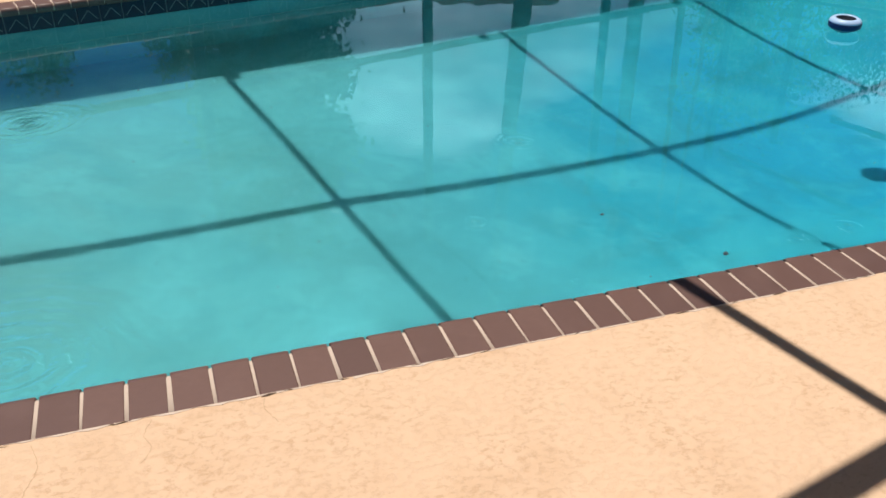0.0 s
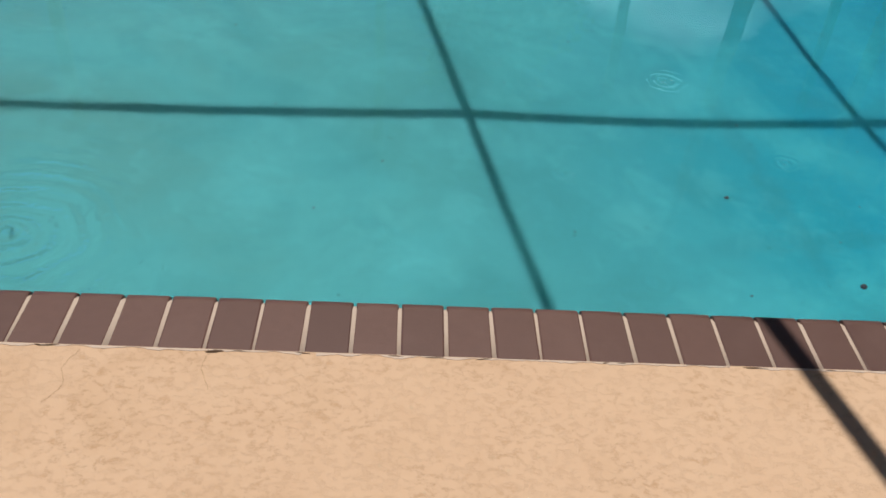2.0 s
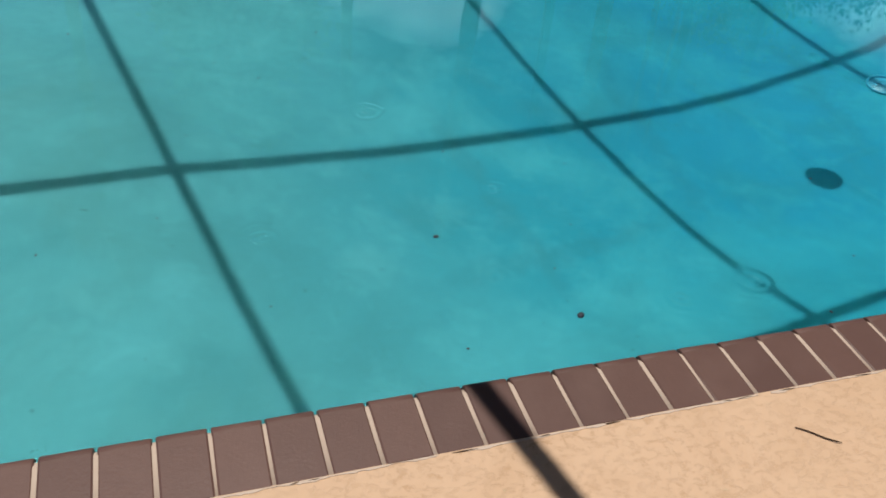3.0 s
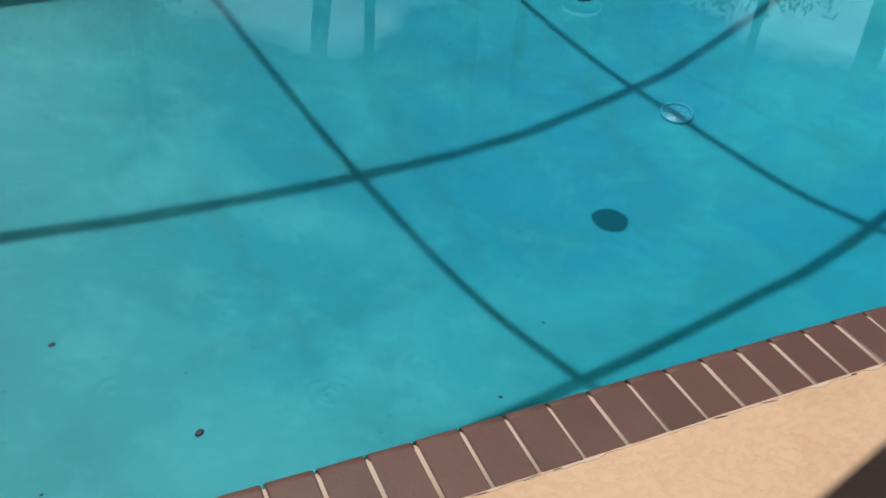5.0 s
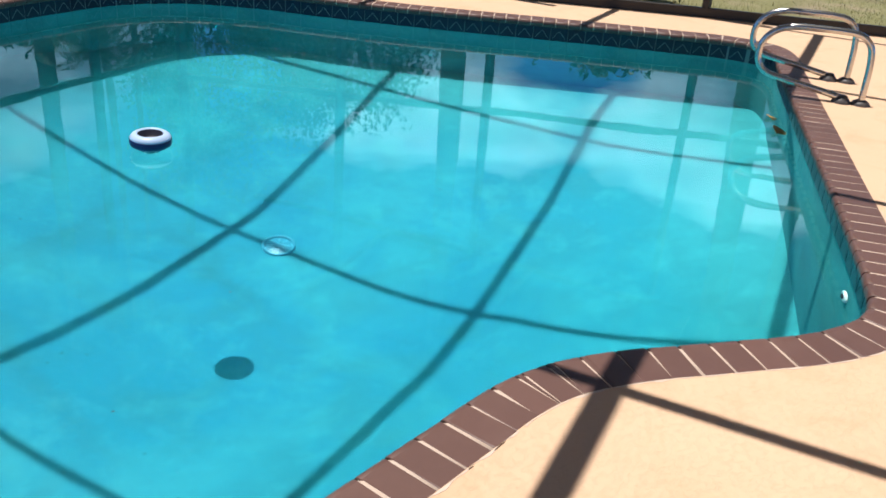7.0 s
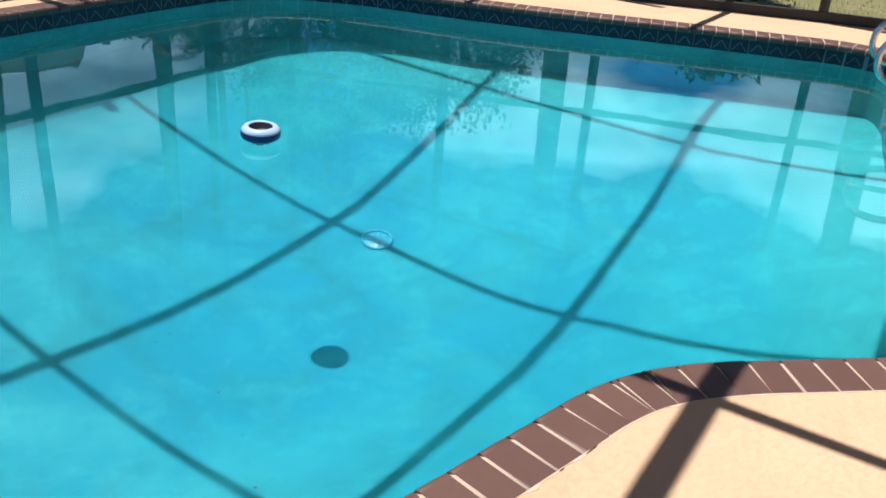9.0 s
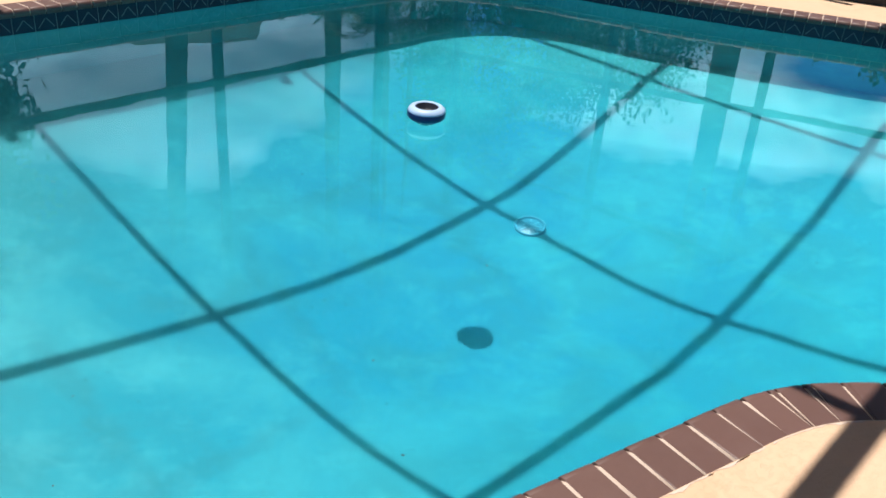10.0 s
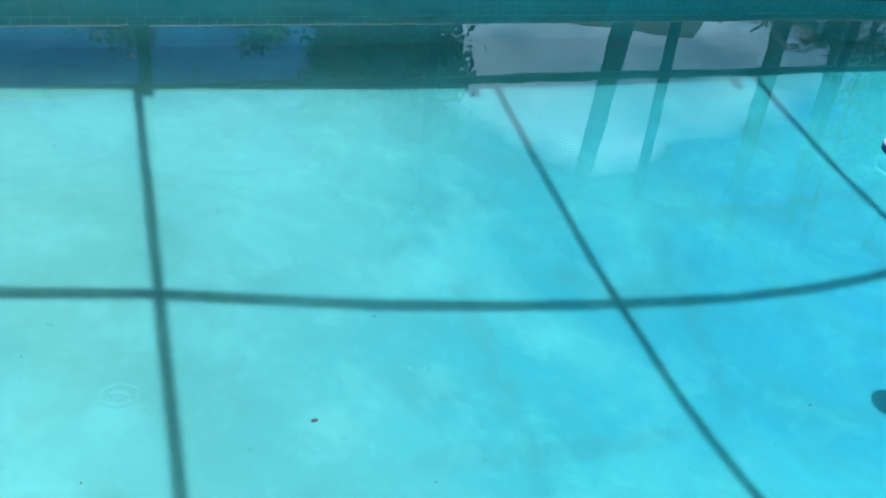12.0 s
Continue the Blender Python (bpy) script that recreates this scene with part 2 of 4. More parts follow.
def leaf_material(name, a, b, rough=0.5):
    n = Nodes(name, rough, spec=0.35)
    rnd = n.add("ShaderNodeNewGeometry").outputs["Random Per Island"]
    n.colour(n.mix(rnd, a, b))
    return n.m


def bark_material(name, a, b):
    n = Nodes(name, 0.9, spec=0.2)
    n.colour(n.mix(n.noise(12.0, 5, 0.65), a, b))
    n.bump(n.noise(22.0, 4), 0.02, 0.8)
    return n.m


WATER_Z = -0.17
MAT = dict(
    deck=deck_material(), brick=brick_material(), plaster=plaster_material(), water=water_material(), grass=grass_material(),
    wall=plain_noisy("cream_stucco", (0.56, 0.47, 0.36), (0.62, 0.53, 0.42), 3.0, 0.9, 0.003, 60.0),
    grout=plain_noisy("cream_grout", (0.62, 0.495, 0.405), (0.52, 0.405, 0.325), 30.0, 0.9, 0.001),
    tile=plain_noisy("navy_tile", (0.006, 0.011, 0.026), (0.012, 0.020, 0.040), 20.0, 0.32, 0.0004, 60.0, spec=0.35),
    tile_line=plain_noisy("pale_grout", (0.23, 0.25, 0.26), (0.16, 0.18, 0.19), 40.0, 0.8),
    bronze=plain_noisy("bronze_aluminium", (0.020, 0.016, 0.014), (0.032, 0.026, 0.022), 8.0, 0.45, 0.0002, 60.0, spec=0.4),
    steel=plain_noisy("stainless_steel", (0.62, 0.60, 0.58), (0.50, 0.48, 0.46), 14.0, 0.22, 0.0002, 80.0, 1.0),
    rubber=plain_noisy("dark_cover", (0.05, 0.045, 0.045), (0.09, 0.08, 0.08), 30.0, 0.5),
    pale=plain_noisy("pale_blue_plastic", (0.42, 0.58, 0.82), (0.48, 0.63, 0.84), 12.0, 0.35, 0.0002),
    navy=plain_noisy("navy_plastic", (0.008, 0.018, 0.10), (0.014, 0.028, 0.13), 12.0, 0.3, 0.0002),
    hole=plain_noisy("dark_plastic", (0.02, 0.022, 0.035), (0.03, 0.03, 0.045), 12.0, 0.5, 0.0002),
    clear=plain_noisy("clear_plastic", (0.10, 0.27, 0.29), (0.14, 0.32, 0.34), 12.0, 0.15, 0.0002),
    drain=plain_noisy("blue_drain", (0.012, 0.24, 0.36), (0.02, 0.27, 0.40), 20.0, 0.4, 0.0004),
    rib=plain_noisy("pale_rib", (0.04, 0.33, 0.47), (0.05, 0.36, 0.50), 20.0, 0.4, 0.0003),
    white=plain_noisy("white_plastic", (0.78, 0.82, 0.84), (0.70, 0.75, 0.78), 20.0, 0.4, 0.0003),
    stain=plain_noisy("dark_stain", (0.06, 0.035, 0.02), (0.10, 0.055, 0.03), 60.0, 0.9),
    mortar=plain_noisy("pale_mortar", (0.70, 0.57, 0.47), (0.58, 0.45, 0.36), 60.0, 0.9, 0.001),
    crackline=plain_noisy("crack_shade", (0.47, 0.31, 0.18), (0.54, 0.36, 0.22), 60.0, 0.9),
    dry=plain_noisy("dry_leaf", (0.58, 0.36, 0.11), (0.44, 0.25, 0.07), 50.0, 0.6),
    bark=bark_material("grey_bark", (0.075, 0.06, 0.045), (0.15, 0.12, 0.09)),
    leaf=leaf_material("broad_leaf", (0.030, 0.065, 0.016), (0.075, 0.12, 0.03)),
    frond=leaf_material("palm_frond", (0.035, 0.065, 0.02), (0.08, 0.11, 0.04)),
    lightleaf=leaf_material("young_leaf", (0.10, 0.20, 0.03), (0.18, 0.28, 0.05)),
    shingle=plain_noisy("dark_shingle", (0.020, 0.026, 0.018), (0.035, 0.042, 0.030), 9.0, 0.9, 0.01, 25.0),
    blade=leaf_material("grass_blade", (0.17, 0.18, 0.06), (0.36, 0.34, 0.17)),
)


# ---- building helpers ----
def mesh_from(name, verts, faces, material=None, smooth=False):
    me = bpy.data.meshes.new(name)
    me.from_pydata([tuple(v) for v in verts], [], faces)
    me.update()
    if material:
        me.materials.append(material)
    if smooth:
        me.polygons.foreach_set("use_smooth", [True] * len(me.polygons))
    return me


def part(name, bm, material, parent, label="", smooth=False):
    """Links a bmesh (or a mesh) as one object under a thing or a part."""
    if isinstance(bm, bmesh.types.BMesh):
        me = bpy.data.meshes.new(name)
        bm.to_mesh(me)
        bm.free()
        me.materials.append(material)
        if smooth:
            me.polygons.foreach_set("use_smooth", [True] * len(me.polygons))
    else:
        me = bm
    ob = new(name, me)
    if parent is not None:
        ob.parent = parent
    if label:
        ob["label"] = label
    return ob


def lathe(profile, steps=40):
    """A bmesh turned round z from (radius, height) pairs."""
    bm = bmesh.new()
    rings = []
    for r, z in profile:
        if r < 1e-6:
            rings.append([bm.verts.new((0, 0, z))])
        else:
            rings.append([bm.verts.new((r * math.cos(2 * math.pi * i / steps), r * math.sin(2 * math.pi * i / steps), z)) for i in range(steps)])
    for a, b in zip(rings, rings[1:]):
        for i in range(steps):
            j = (i + 1) % steps
            if len(a) == 1 and len(b) > 1:
                bm.faces.new((a[0], b[i], b[j]))
            elif len(b) == 1 and len(a) > 1:
                bm.faces.new((a[i], b[0], a[j]))
            elif len(a) > 1:
                bm.faces.new((a[i], b[i], b[j], a[j]))
    bmesh.ops.recalc_face_normals(bm, faces=bm.faces)
    return bm


def tube(points, radius, steps=14, closed_ends=True):
    """A bmesh tube along points; radius is one number or one for each point."""
    pts = [Vector(p) for p in points]
    rad = [radius] * len(pts) if isinstance(radius, (int, float)) else list(radius)
    bm = bmesh.new()
    side = None
    rings = []
    for i, p in enumerate(pts):
        d = (pts[min(i + 1, len(pts) - 1)] - pts[max(i - 1, 0)]).normalized()
        if side is None:
            side = d.orthogonal().normalized()
        side = (side - d * side.dot(d)).normalized()
        up = d.cross(side)
        rings.append([bm.verts.new(p + (side * math.cos(a) + up * math.sin(a)) * rad[i]) for a in [2 * math.pi * k / steps for k in range(steps)]])
    for a, b in zip(rings, rings[1:]):
        for k in range(steps):
            bm.faces.new((a[k], a[(k + 1) % steps], b[(k + 1) % steps], b[k]))
    if closed_ends:
        bm.faces.new(list(reversed(rings[0])))
        bm.faces.new(rings[-1])
    return bm


def bar(a, b, wide, high, bevel=0.004):
    """A straight square bar between two points, with eased edges."""
    a, b = Vector(a), Vector(b)
    d = b - a
    bm = bmesh.new()
    bmesh.ops.create_cube(bm, size=1.0)
    bmesh.ops.scale(bm, vec=(wide, high, d.length), verts=bm.verts)
    bmesh.ops.bevel(bm, geom=bm.edges[:], offset=bevel, segments=1, affect="EDGES")
    up = Vector((0, 0, 1)) if abs(d.normalized().z) < 0.9 else Vector((0, 1, 0))
    z = d.normalized()
    x = up.cross(z).normalized() if abs(z.z) < 0.9 else Vector((1, 0, 0))
    y = z.cross(x)
    m = Matrix((x, y, z)).transposed().to_4x4()
    bmesh.ops.transform(bm, matrix=Matrix.Translation((a + b) / 2) @ m, verts=bm.verts)
    return bm


def smooth_path(points, per=8):
    """A smooth open path through the points."""
    p = [Vector(q) for q in points]
    p = [2 * p[0] - p[1]] + p + [2 * p[-1] - p[-2]]
    res = []
    for i in range(1, len(p) - 2):
        for k in range(per):
            t = k / per
            a, b, c, d = p[i - 1:i + 3]
            res.append(0.5 * (2 * b + (c - a) * t + (2 * a - 5 * b + 4 * c - d) * t * t + (3 * b - a - 3 * c + d) * t ** 3))
    res.append(p[-2])
    return res


# ---- plan of the pool ----
PITCH = 0.109                      # one coping brick and its joint
SHAPE = [(-41 * PITCH, 0.0), (-30 * PITCH, 0.0), (-20 * PITCH, 0.0), (-10 * PITCH, 0.0), (0.0, 0.0), (10 * PITCH, 0.0), (19 * PITCH, 0.0),
         (21 * PITCH, -0.003), (2.42, -0.022), (2.52, -0.052), (2.66, -0.12), (2.79, -0.20), (2.92, -0.295), (3.08, -0.41), (3.25, -0.53),
         (3.39, -0.605), (3.48, -0.637), (3.59, -0.662), (3.72, -0.655), (3.86, -0.607), (4.28, -0.425), (5.0, -0.085), (5.95, 0.365), (6.8, 0.77), (7.35, 1.03),
         (7.75, 1.22), (7.95, 1.40), (7.95, 1.67), (7.76, 2.03), (7.22, 2.95), (6.62, 3.90), (6.15, 4.75), (5.80, 5.45), (5.40, 5.88), (4.90, 6.05), (4.35, 5.98),
         (3.4, 5.74), (2.0, 5.37), (0.6, 5.01), (-0.8, 4.66), (-2.4, 4.27), (-4.0, 3.87), (-5.0, 3.5), (-5.7, 2.7), (-5.7, 1.2), (-5.2, 0.3)]


def closed_curve(points, step=0.02):
    """The closed smooth curve through the points, at even steps, as an array."""
    p = np.array(points)
    n = len(p)
    fine = []
    for i in range(n):
        a, b, c, d = p[i - 1], p[i], p[(i + 1) % n], p[(i + 2) % n]
        # chord-length tangents keep straight runs straight
        lab, lbc, lcd = (np.linalg.norm(q) for q in (b - a, c - b, d - c))
        tb = lbc * ((b - a) / lab * lbc + (c - b) / lbc * lab) / (lab + lbc)
        tc = lbc * ((c - b) / lbc * lcd + (d - c) / lcd * lbc) / (lbc + lcd)
        for k in range(40):
            t = k / 40
            fine.append((2 * t ** 3 - 3 * t * t + 1) * b + (t ** 3 - 2 * t * t + t) * tb + (3 * t * t - 2 * t ** 3) * c + (t ** 3 - t * t) * tc)
    fine = np.array(fine + [fine[0]])
    s = np.concatenate([[0], np.cumsum(np.linalg.norm(np.diff(fine, axis=0), axis=1))])
    count = int(s[-1] / step)
    at = np.linspace(0, s[-1], count, endpoint=False)
    return np.stack([np.interp(at, s, fine[:, 0]), np.interp(at, s, fine[:, 1])], 1), s[-1]


EDGE, AROUND = closed_curve(SHAPE, 0.05)
COUNT = len(EDGE)
TANGENT = np.roll(EDGE, -1, 0) - np.roll(EDGE, 1, 0)
TANGENT /= np.linalg.norm(TANGENT, axis=1)[:, None]
OUT = np.stack([TANGENT[:, 1], -TANGENT[:, 0]], 1)
MIDDLE = np.array((2.5, 2.4))


def along(s):
    """Place, tangent and outward way on the pool's edge, s metres from its start."""
    f = (s / AROUND * COUNT) % COUNT
    i, k = int(f), f - int(f)
    j = (i + 1) % COUNT
    p, t = EDGE[i] * (1 - k) + EDGE[j] * k, TANGENT[i] * (1 - k) + TANGENT[j] * k
    t = t / np.linalg.norm(t)
    return p, t, np.array((t[1], -t[0]))


def sweep(profile, name, material, smooth=False):
    """A closed band round the pool: profile pairs (outwards from the edge, height)."""
    verts, faces, n = [], [], len(profile)
    for p, o in zip(EDGE, OUT):
        verts += [(p[0] + o[0] * d, p[1] + o[1] * d, z) for d, z in profile]
    for i in range(COUNT):
        a, b = i * n, (i + 1) % COUNT * n
        faces += [(a + k, b + k, b + k + 1, a + k + 1) for k in range(n - 1)]
    return mesh_from(name, verts, faces, material, smooth)


def depth(x, y, d):
    """Depth of the pool floor below the deck; d: distance from the wall."""
    base = np.interp(x, [-5.5, -3.0, -0.6, 0.6, 1.8, 2.5, 3.1, 3.7, 4.25, 5.6, 7.5], [1.15, 1.214, 1.577, 1.88, 2.16, 2.315, 2.405, 2.435, 2.44, 2.305, 1.607])
    far = np.clip((y - 0.25 * x - 1.0) / 2.5, 0, 1)
    cove = (1.039 * (1 - far) + 0.901 * far) * (base - 1.429) * np.clip(1 - d / 2.5, 0, 1) ** 2
    # the right-hand end falls more steeply from its wall; the floor swells a little off the near bend
    right = np.clip((x - 3.9) / 0.7, 0, 1)
    foot = -0.32 * np.clip(1 - d / 0.6, 0, 1) ** 2.2 * (1 - right) + 0.18 * np.clip(1 - d / 1.5, 0, 1) * right * (1 - 0.5 * far)
    swell = 0.09 * np.exp(-((x - 3.5) / 0.8) ** 2 - ((y - 1.25) / 0.6) ** 2)
    return base - cove + foot - swell


# ---- large structure ----
WALL_OFF = 0.03
rim = EDGE + OUT * WALL_OFF
rings = np.concatenate([np.linspace(0, 0.12, 9), np.linspace(0.15, 0.97, 42)])
verts, faces = [], []
for r in rings:
    q = rim + (MIDDLE - rim) * r
    dist = np.min(np.linalg.norm(q[:, None] - rim[None], axis=2), axis=1)
    z = -depth(q[:, 0], q[:, 1], dist)
    verts += [(*a, b) for a, b in zip(q, z)]
m0 = len(verts)
verts.append((*MIDDLE, -float(depth(MIDDLE[0], MIDDLE[1], 2.4))))
for k in range(len(rings) - 1):
    a, b = k * COUNT, (k + 1) * COUNT
    faces += [(a + i, a + (i + 1) % COUNT, b + (i + 1) % COUNT, b + i) for i in range(COUNT)]
last = (len(rings) - 1) * COUNT
faces += [(last + i, last + (i + 1) % COUNT, m0) for i in range(COUNT)]
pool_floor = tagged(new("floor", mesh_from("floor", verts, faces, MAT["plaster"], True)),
                    "plaster pool floor with turquoise water tint painted in, sloping to the deep end", "pool floor", kind="structure")

verts = [(*q, -0.05) for q in rim] + [(*q, -float(depth(q[0], q[1], 0.0))) for q in rim]
faces = [(i, (i + 1) % COUNT, COUNT + (i + 1) % COUNT, COUNT + i) for i in range(COUNT)]
faces = [f[::-1] for f in faces]
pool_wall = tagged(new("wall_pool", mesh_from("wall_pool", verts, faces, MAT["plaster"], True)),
                   "plaster pool wall with turquoise water tint painted in, under the waterline", "pool wall", kind="structure")

ripple_rings = np.linspace(0, 1, 14)[:-1]
wedge = EDGE + OUT * 0.028
verts = [(*(w + (MIDDLE - w) * r), WATER_Z) for r in ripple_rings for w in wedge] + [(*MIDDLE, WATER_Z)]
faces = []
for k in range(len(ripple_rings) - 1):
    a, b = k * COUNT, (k + 1) * COUNT
    faces += [(a + i, a + (i + 1) % COUNT, b + (i + 1) % COUNT, b + i) for i in range(COUNT)]
last = (len(ripple_rings) - 1) * COUNT
faces += [(last + i, last + (i + 1) % COUNT, len(verts) - 1) for i in range(COUNT)]
water = tagged(new("water", mesh_from("water", verts, faces, MAT["water"], True)),
               "clear turquoise pool water with faint ripples", "water", kind="structure")
water.visible_shadow = False

# deck round the pool
LENGTH = 0.173
CORNERS = [(-8.0, -6.0), (11.5, -6.0), (11.2, -2.2), (9.62, 1.0), (8.90, 2.34), (7.84, 4.08), (6.12, 7.02), (-8.0, 3.50)]


def to_boundary(p):
    """Where the ray from the pool's middle through p leaves the deck."""
    d = np.array(p) - MIDDLE
    best = None
    for (ax, ay), (bx, by) in zip(CORNERS, CORNERS[1:] + CORNERS[:1]):
        e = np.array((bx - ax, by - ay))
        w = np.array((ax, ay)) - MIDDLE
        det = d[0] * -e[1] + e[0] * d[1]
        if abs(det) < 1e-9:
            continue
        k = (w[0] * -e[1] + e[0] * w[1]) / det
        u = (d[0] * w[1] - d[1] * w[0]) / det
        if k > 0 and -1e-6 <= u <= 1 + 1e-6 and (best is None or k < best):
            best = k
    return MIDDLE + d * best


inner = EDGE + OUT * (LENGTH - 0.004)
bound = np.array([to_boundary(p) for p in inner])
steps = [0, 0.03, 0.1, 0.22, 0.4, 0.65, 1.0]
verts = [(*(a + (b - a) * s), 0.0) for s in steps for a, b in zip(inner, bound)] + [(*b, -0.12) for b in bound]
faces = []
for k in range(len(steps)):
    a, b = k * COUNT, (k + 1) * COUNT
    faces += [(a + i, b + i, b + (i + 1) % COUNT, a + (i + 1) % COUNT) for i in range(COUNT)]
deck = tagged(new("pavement", mesh_from("pavement", verts, faces, MAT["deck"])),
              "peach knock-down stucco pool deck, sunlit", "pool deck", kind="structure")

# lawn out to the horizon
verts, faces = [], []
grow = [0.98, 1.15, 1.5, 2.2, 4, 9, 25, 90]
for g in grow:
    verts += [(*(MIDDLE + (b - MIDDLE) * g), -0.07 if g < 1.1 else -0.09) for b in bound]
for k in range(len(grow) - 1):
    a, b = k * COUNT, (k + 1) * COUNT
    faces += [(a + i, b + i, b + (i + 1) % COUNT, a + (i + 1) % COUNT) for i in range(COUNT)]
lawn = tagged(new("ground", mesh_from("ground", verts, faces, MAT["grass"])), "patchy sunlit lawn beyond the screen", "lawn", kind="structure")


# ---- screen enclosure ----
PHI = 0.230
U, V = Vector((math.cos(PHI), math.sin(PHI), 0)), Vector((-math.sin(PHI - 0.001), math.cos(PHI - 0.001), 0))
ORIGIN = Vector((0.223, -0.778, 0))
COLUMNS = {-3: -7.131, -2: -4.754, -1: -2.377, 0: -0.008, 1: 2.377, 2: 4.572, 3: 6.780, 4: 8.98}
ROOF = 2.75


def beam_at(c, r):
    """Where a roof beam must be for its shadow to cross the deck at column c and row r (metres along V)."""
    return ORIGIN + U * COLUMNS[c] + V * r - SUN_WAY * ROOF


cage = tagged(new("pool_enclosure"), "dark bronze aluminium screen enclosure over the pool deck", "enclosure")
ROWS = (0.0, 1.820, 3.689)
for c in range(-3, 5):
    part("rafter", bar(beam_at(c, -3.66), beam_at(c, 5.75), 0.055, 0.07), MAT["bronze"], cage)
for r, wide in zip((-0.008, *ROWS[1:]), (0.082, 0.065, 0.065)):
    for c in range(-3, 4):
        sag = [-0.05 if r < 0.1 and k < 1 else 0.0 for k in (c, c + 1)]   # the first bays of the eave beam stand a little nearer
        a, b = beam_at(c, r + sag[0]), beam_at(c + 1, r + sag[1])
        g = (b - a).normalized() * 0.02
        part("purlin", bar(a + g, b - g, wide, 0.06), MAT["bronze"], cage)


def fence_run(a, b, posts, knee, top=2.68):
    """Posts, floor plate and knee rail of one side; posts: shares of the way."""
    a, b = Vector((*a, 0)), Vector((*b, 0))
    for z, h, name in ((0.046, 0.09, "floor_plate"), (knee, 0.06, "knee_rail")):
        part(name, bar(a + Vector((0, 0, z)), b + Vector((0, 0, z)), 0.05, h), MAT["bronze"], cage)
    for s in posts:
        p = a.lerp(b, s)
        part("post", bar(p + Vector((0, 0, 0.092)), p + Vector((0, 0, top)), 0.085, 0.062), MAT["bronze"], cage)


fence_run((-8.0, 3.43), (6.03, 6.93), (0.02, 0.17, 0.325, 0.492, 0.64, 0.79, 0.925), 0.62)
fence_run((6.09, 6.86), (8.825, 2.225), (0.0, 0.325, 0.612, 0.985), 0.82)
fence_run((8.82, 2.235), (11.1, -2.2), (0.55, 0.98), 0.82)


# plain house wall that closes the near side and carries the rafters
a, b = beam_at(-3, -3.7), beam_at(4, -3.7)
wall = bar((a.x, a.y - 0.13, 1.45), (b.x, b.y - 0.13, 1.45), 2.9, 0.2, 0.01)
house_wall = tagged(part("wall_house", wall, MAT["wall"], None), "cream stucco house wall behind the pool deck", "wall", kind="structure")


# ---- coping ----
coping = tagged(new("trim_coping", sweep([(LENGTH - 0.002, -0.06), (LENGTH - 0.002, -0.0022), (0.016, -0.0022), (0.0, -0.010), (-0.0105, -0.028), (-0.002, -0.046),
                                           (0.016, -0.0525), (LENGTH - 0.002, -0.06)], "trim_coping", MAT["grout"], True)),
                "cream mortar bed of the brick coping round the pool", "coping", kind="structure")


def brick_mesh(width_in, width_out, seed):
    """A bullnosed brick: water edge near y 0, deck edge at y LENGTH."""
    rnd = random.Random(seed)
    nose = [(0.001 - 0.017 * math.sin(a), -0.0275 - 0.0275 * math.cos(a)) for a in (math.pi * k / 8 for k in range(9))]
    prof = nose + [(0.010, 0.0), (LENGTH - 0.004, 0.0), (LENGTH, -0.004), (LENGTH, -0.055)]
    verts, faces, n = [], [], len(prof)
    for side in (-1, -0.93, 0.93, 1):
        for y, z in prof:
            w = width_in + (width_out - width_in) * y / LENGTH
            drop = 0.0025 if abs(side) == 1 else 0.0
            verts.append((side * w / 2 + rnd.uniform(-0.0006, 0.0006), y + rnd.uniform(-0.0008, 0.0008), z - drop))
    for k in range(3):
        for i in range(n - 1):
            faces.append((k * n + i, k * n + i + 1, (k + 1) * n + i + 1, (k + 1) * n + i))
    faces.append(tuple(range(n))[::-1])
    faces.append(tuple(range(3 * n, 4 * n)))
    me = mesh_from("brick", verts, faces, MAT["brick"], False)
    bm = bmesh.new()
    bm.from_mesh(me)
    bmesh.ops.recalc_face_normals(bm, faces=bm.faces)
    for f in bm.faces:
        f.smooth = len(f.verts) == 4 and f.calc_center_median().y < 0.02
    bm.to_mesh(me)
    bm.free()
    return me


CUTS = {}


def cut_brick(wide_in, wide_out, k):
    """Bricks of nearly the same cut share one mesh."""
    key = (round(wide_in, 3), round(wide_out / 3, 3), k)
    if key not in CUTS:
        CUTS[key] = brick_mesh(key[0], key[1] * 3, k)
    return CUTS[key]


def lay_brick(s, mesh, rnd):
    p, t, o = along(s)
    yaw = math.atan2(t[1], t[0])
    ob = new("brick", mesh)
    ob.parent = coping
    turn = Matrix(((t[0], o[0], 0), (t[1], o[1], 0), (0, 0, 1))).to_4x4()
    ob.matrix_basis = Matrix.Translation((p[0], p[1], rnd.uniform(-0.0012, 0.0012))) @ turn @ pose(0, 0, 0, 0, 0, rnd.uniform(-0.5, 0.5))


rnd = random.Random(4)
s = 0.5 * PITCH
while s < AROUND - 0.6 * PITCH:
    bend = float(np.cross(along(s - 0.08)[1], along(s + 0.08)[1])) / 0.16
    joint = rnd.uniform(0.0068, 0.0095)
    if bend < -0.7:
        # on the bend towards the deck the joints open at the water: thin closers fill them
        step = 0.121
        lay_brick(s, cut_brick(0.0885, step * (1 + LENGTH * bend) - 0.008, rnd.randrange(3)), rnd)
        lay_brick(s + step / 2, cut_brick(0.0195, 0.002, 0), rnd)
        s += step
    else:
        wide = PITCH - joint
        lay_brick(s, cut_brick(wide, wide + PITCH * LENGTH * max(0.0, bend) * 0.93, rnd.randrange(3)), rnd)
        s += PITCH

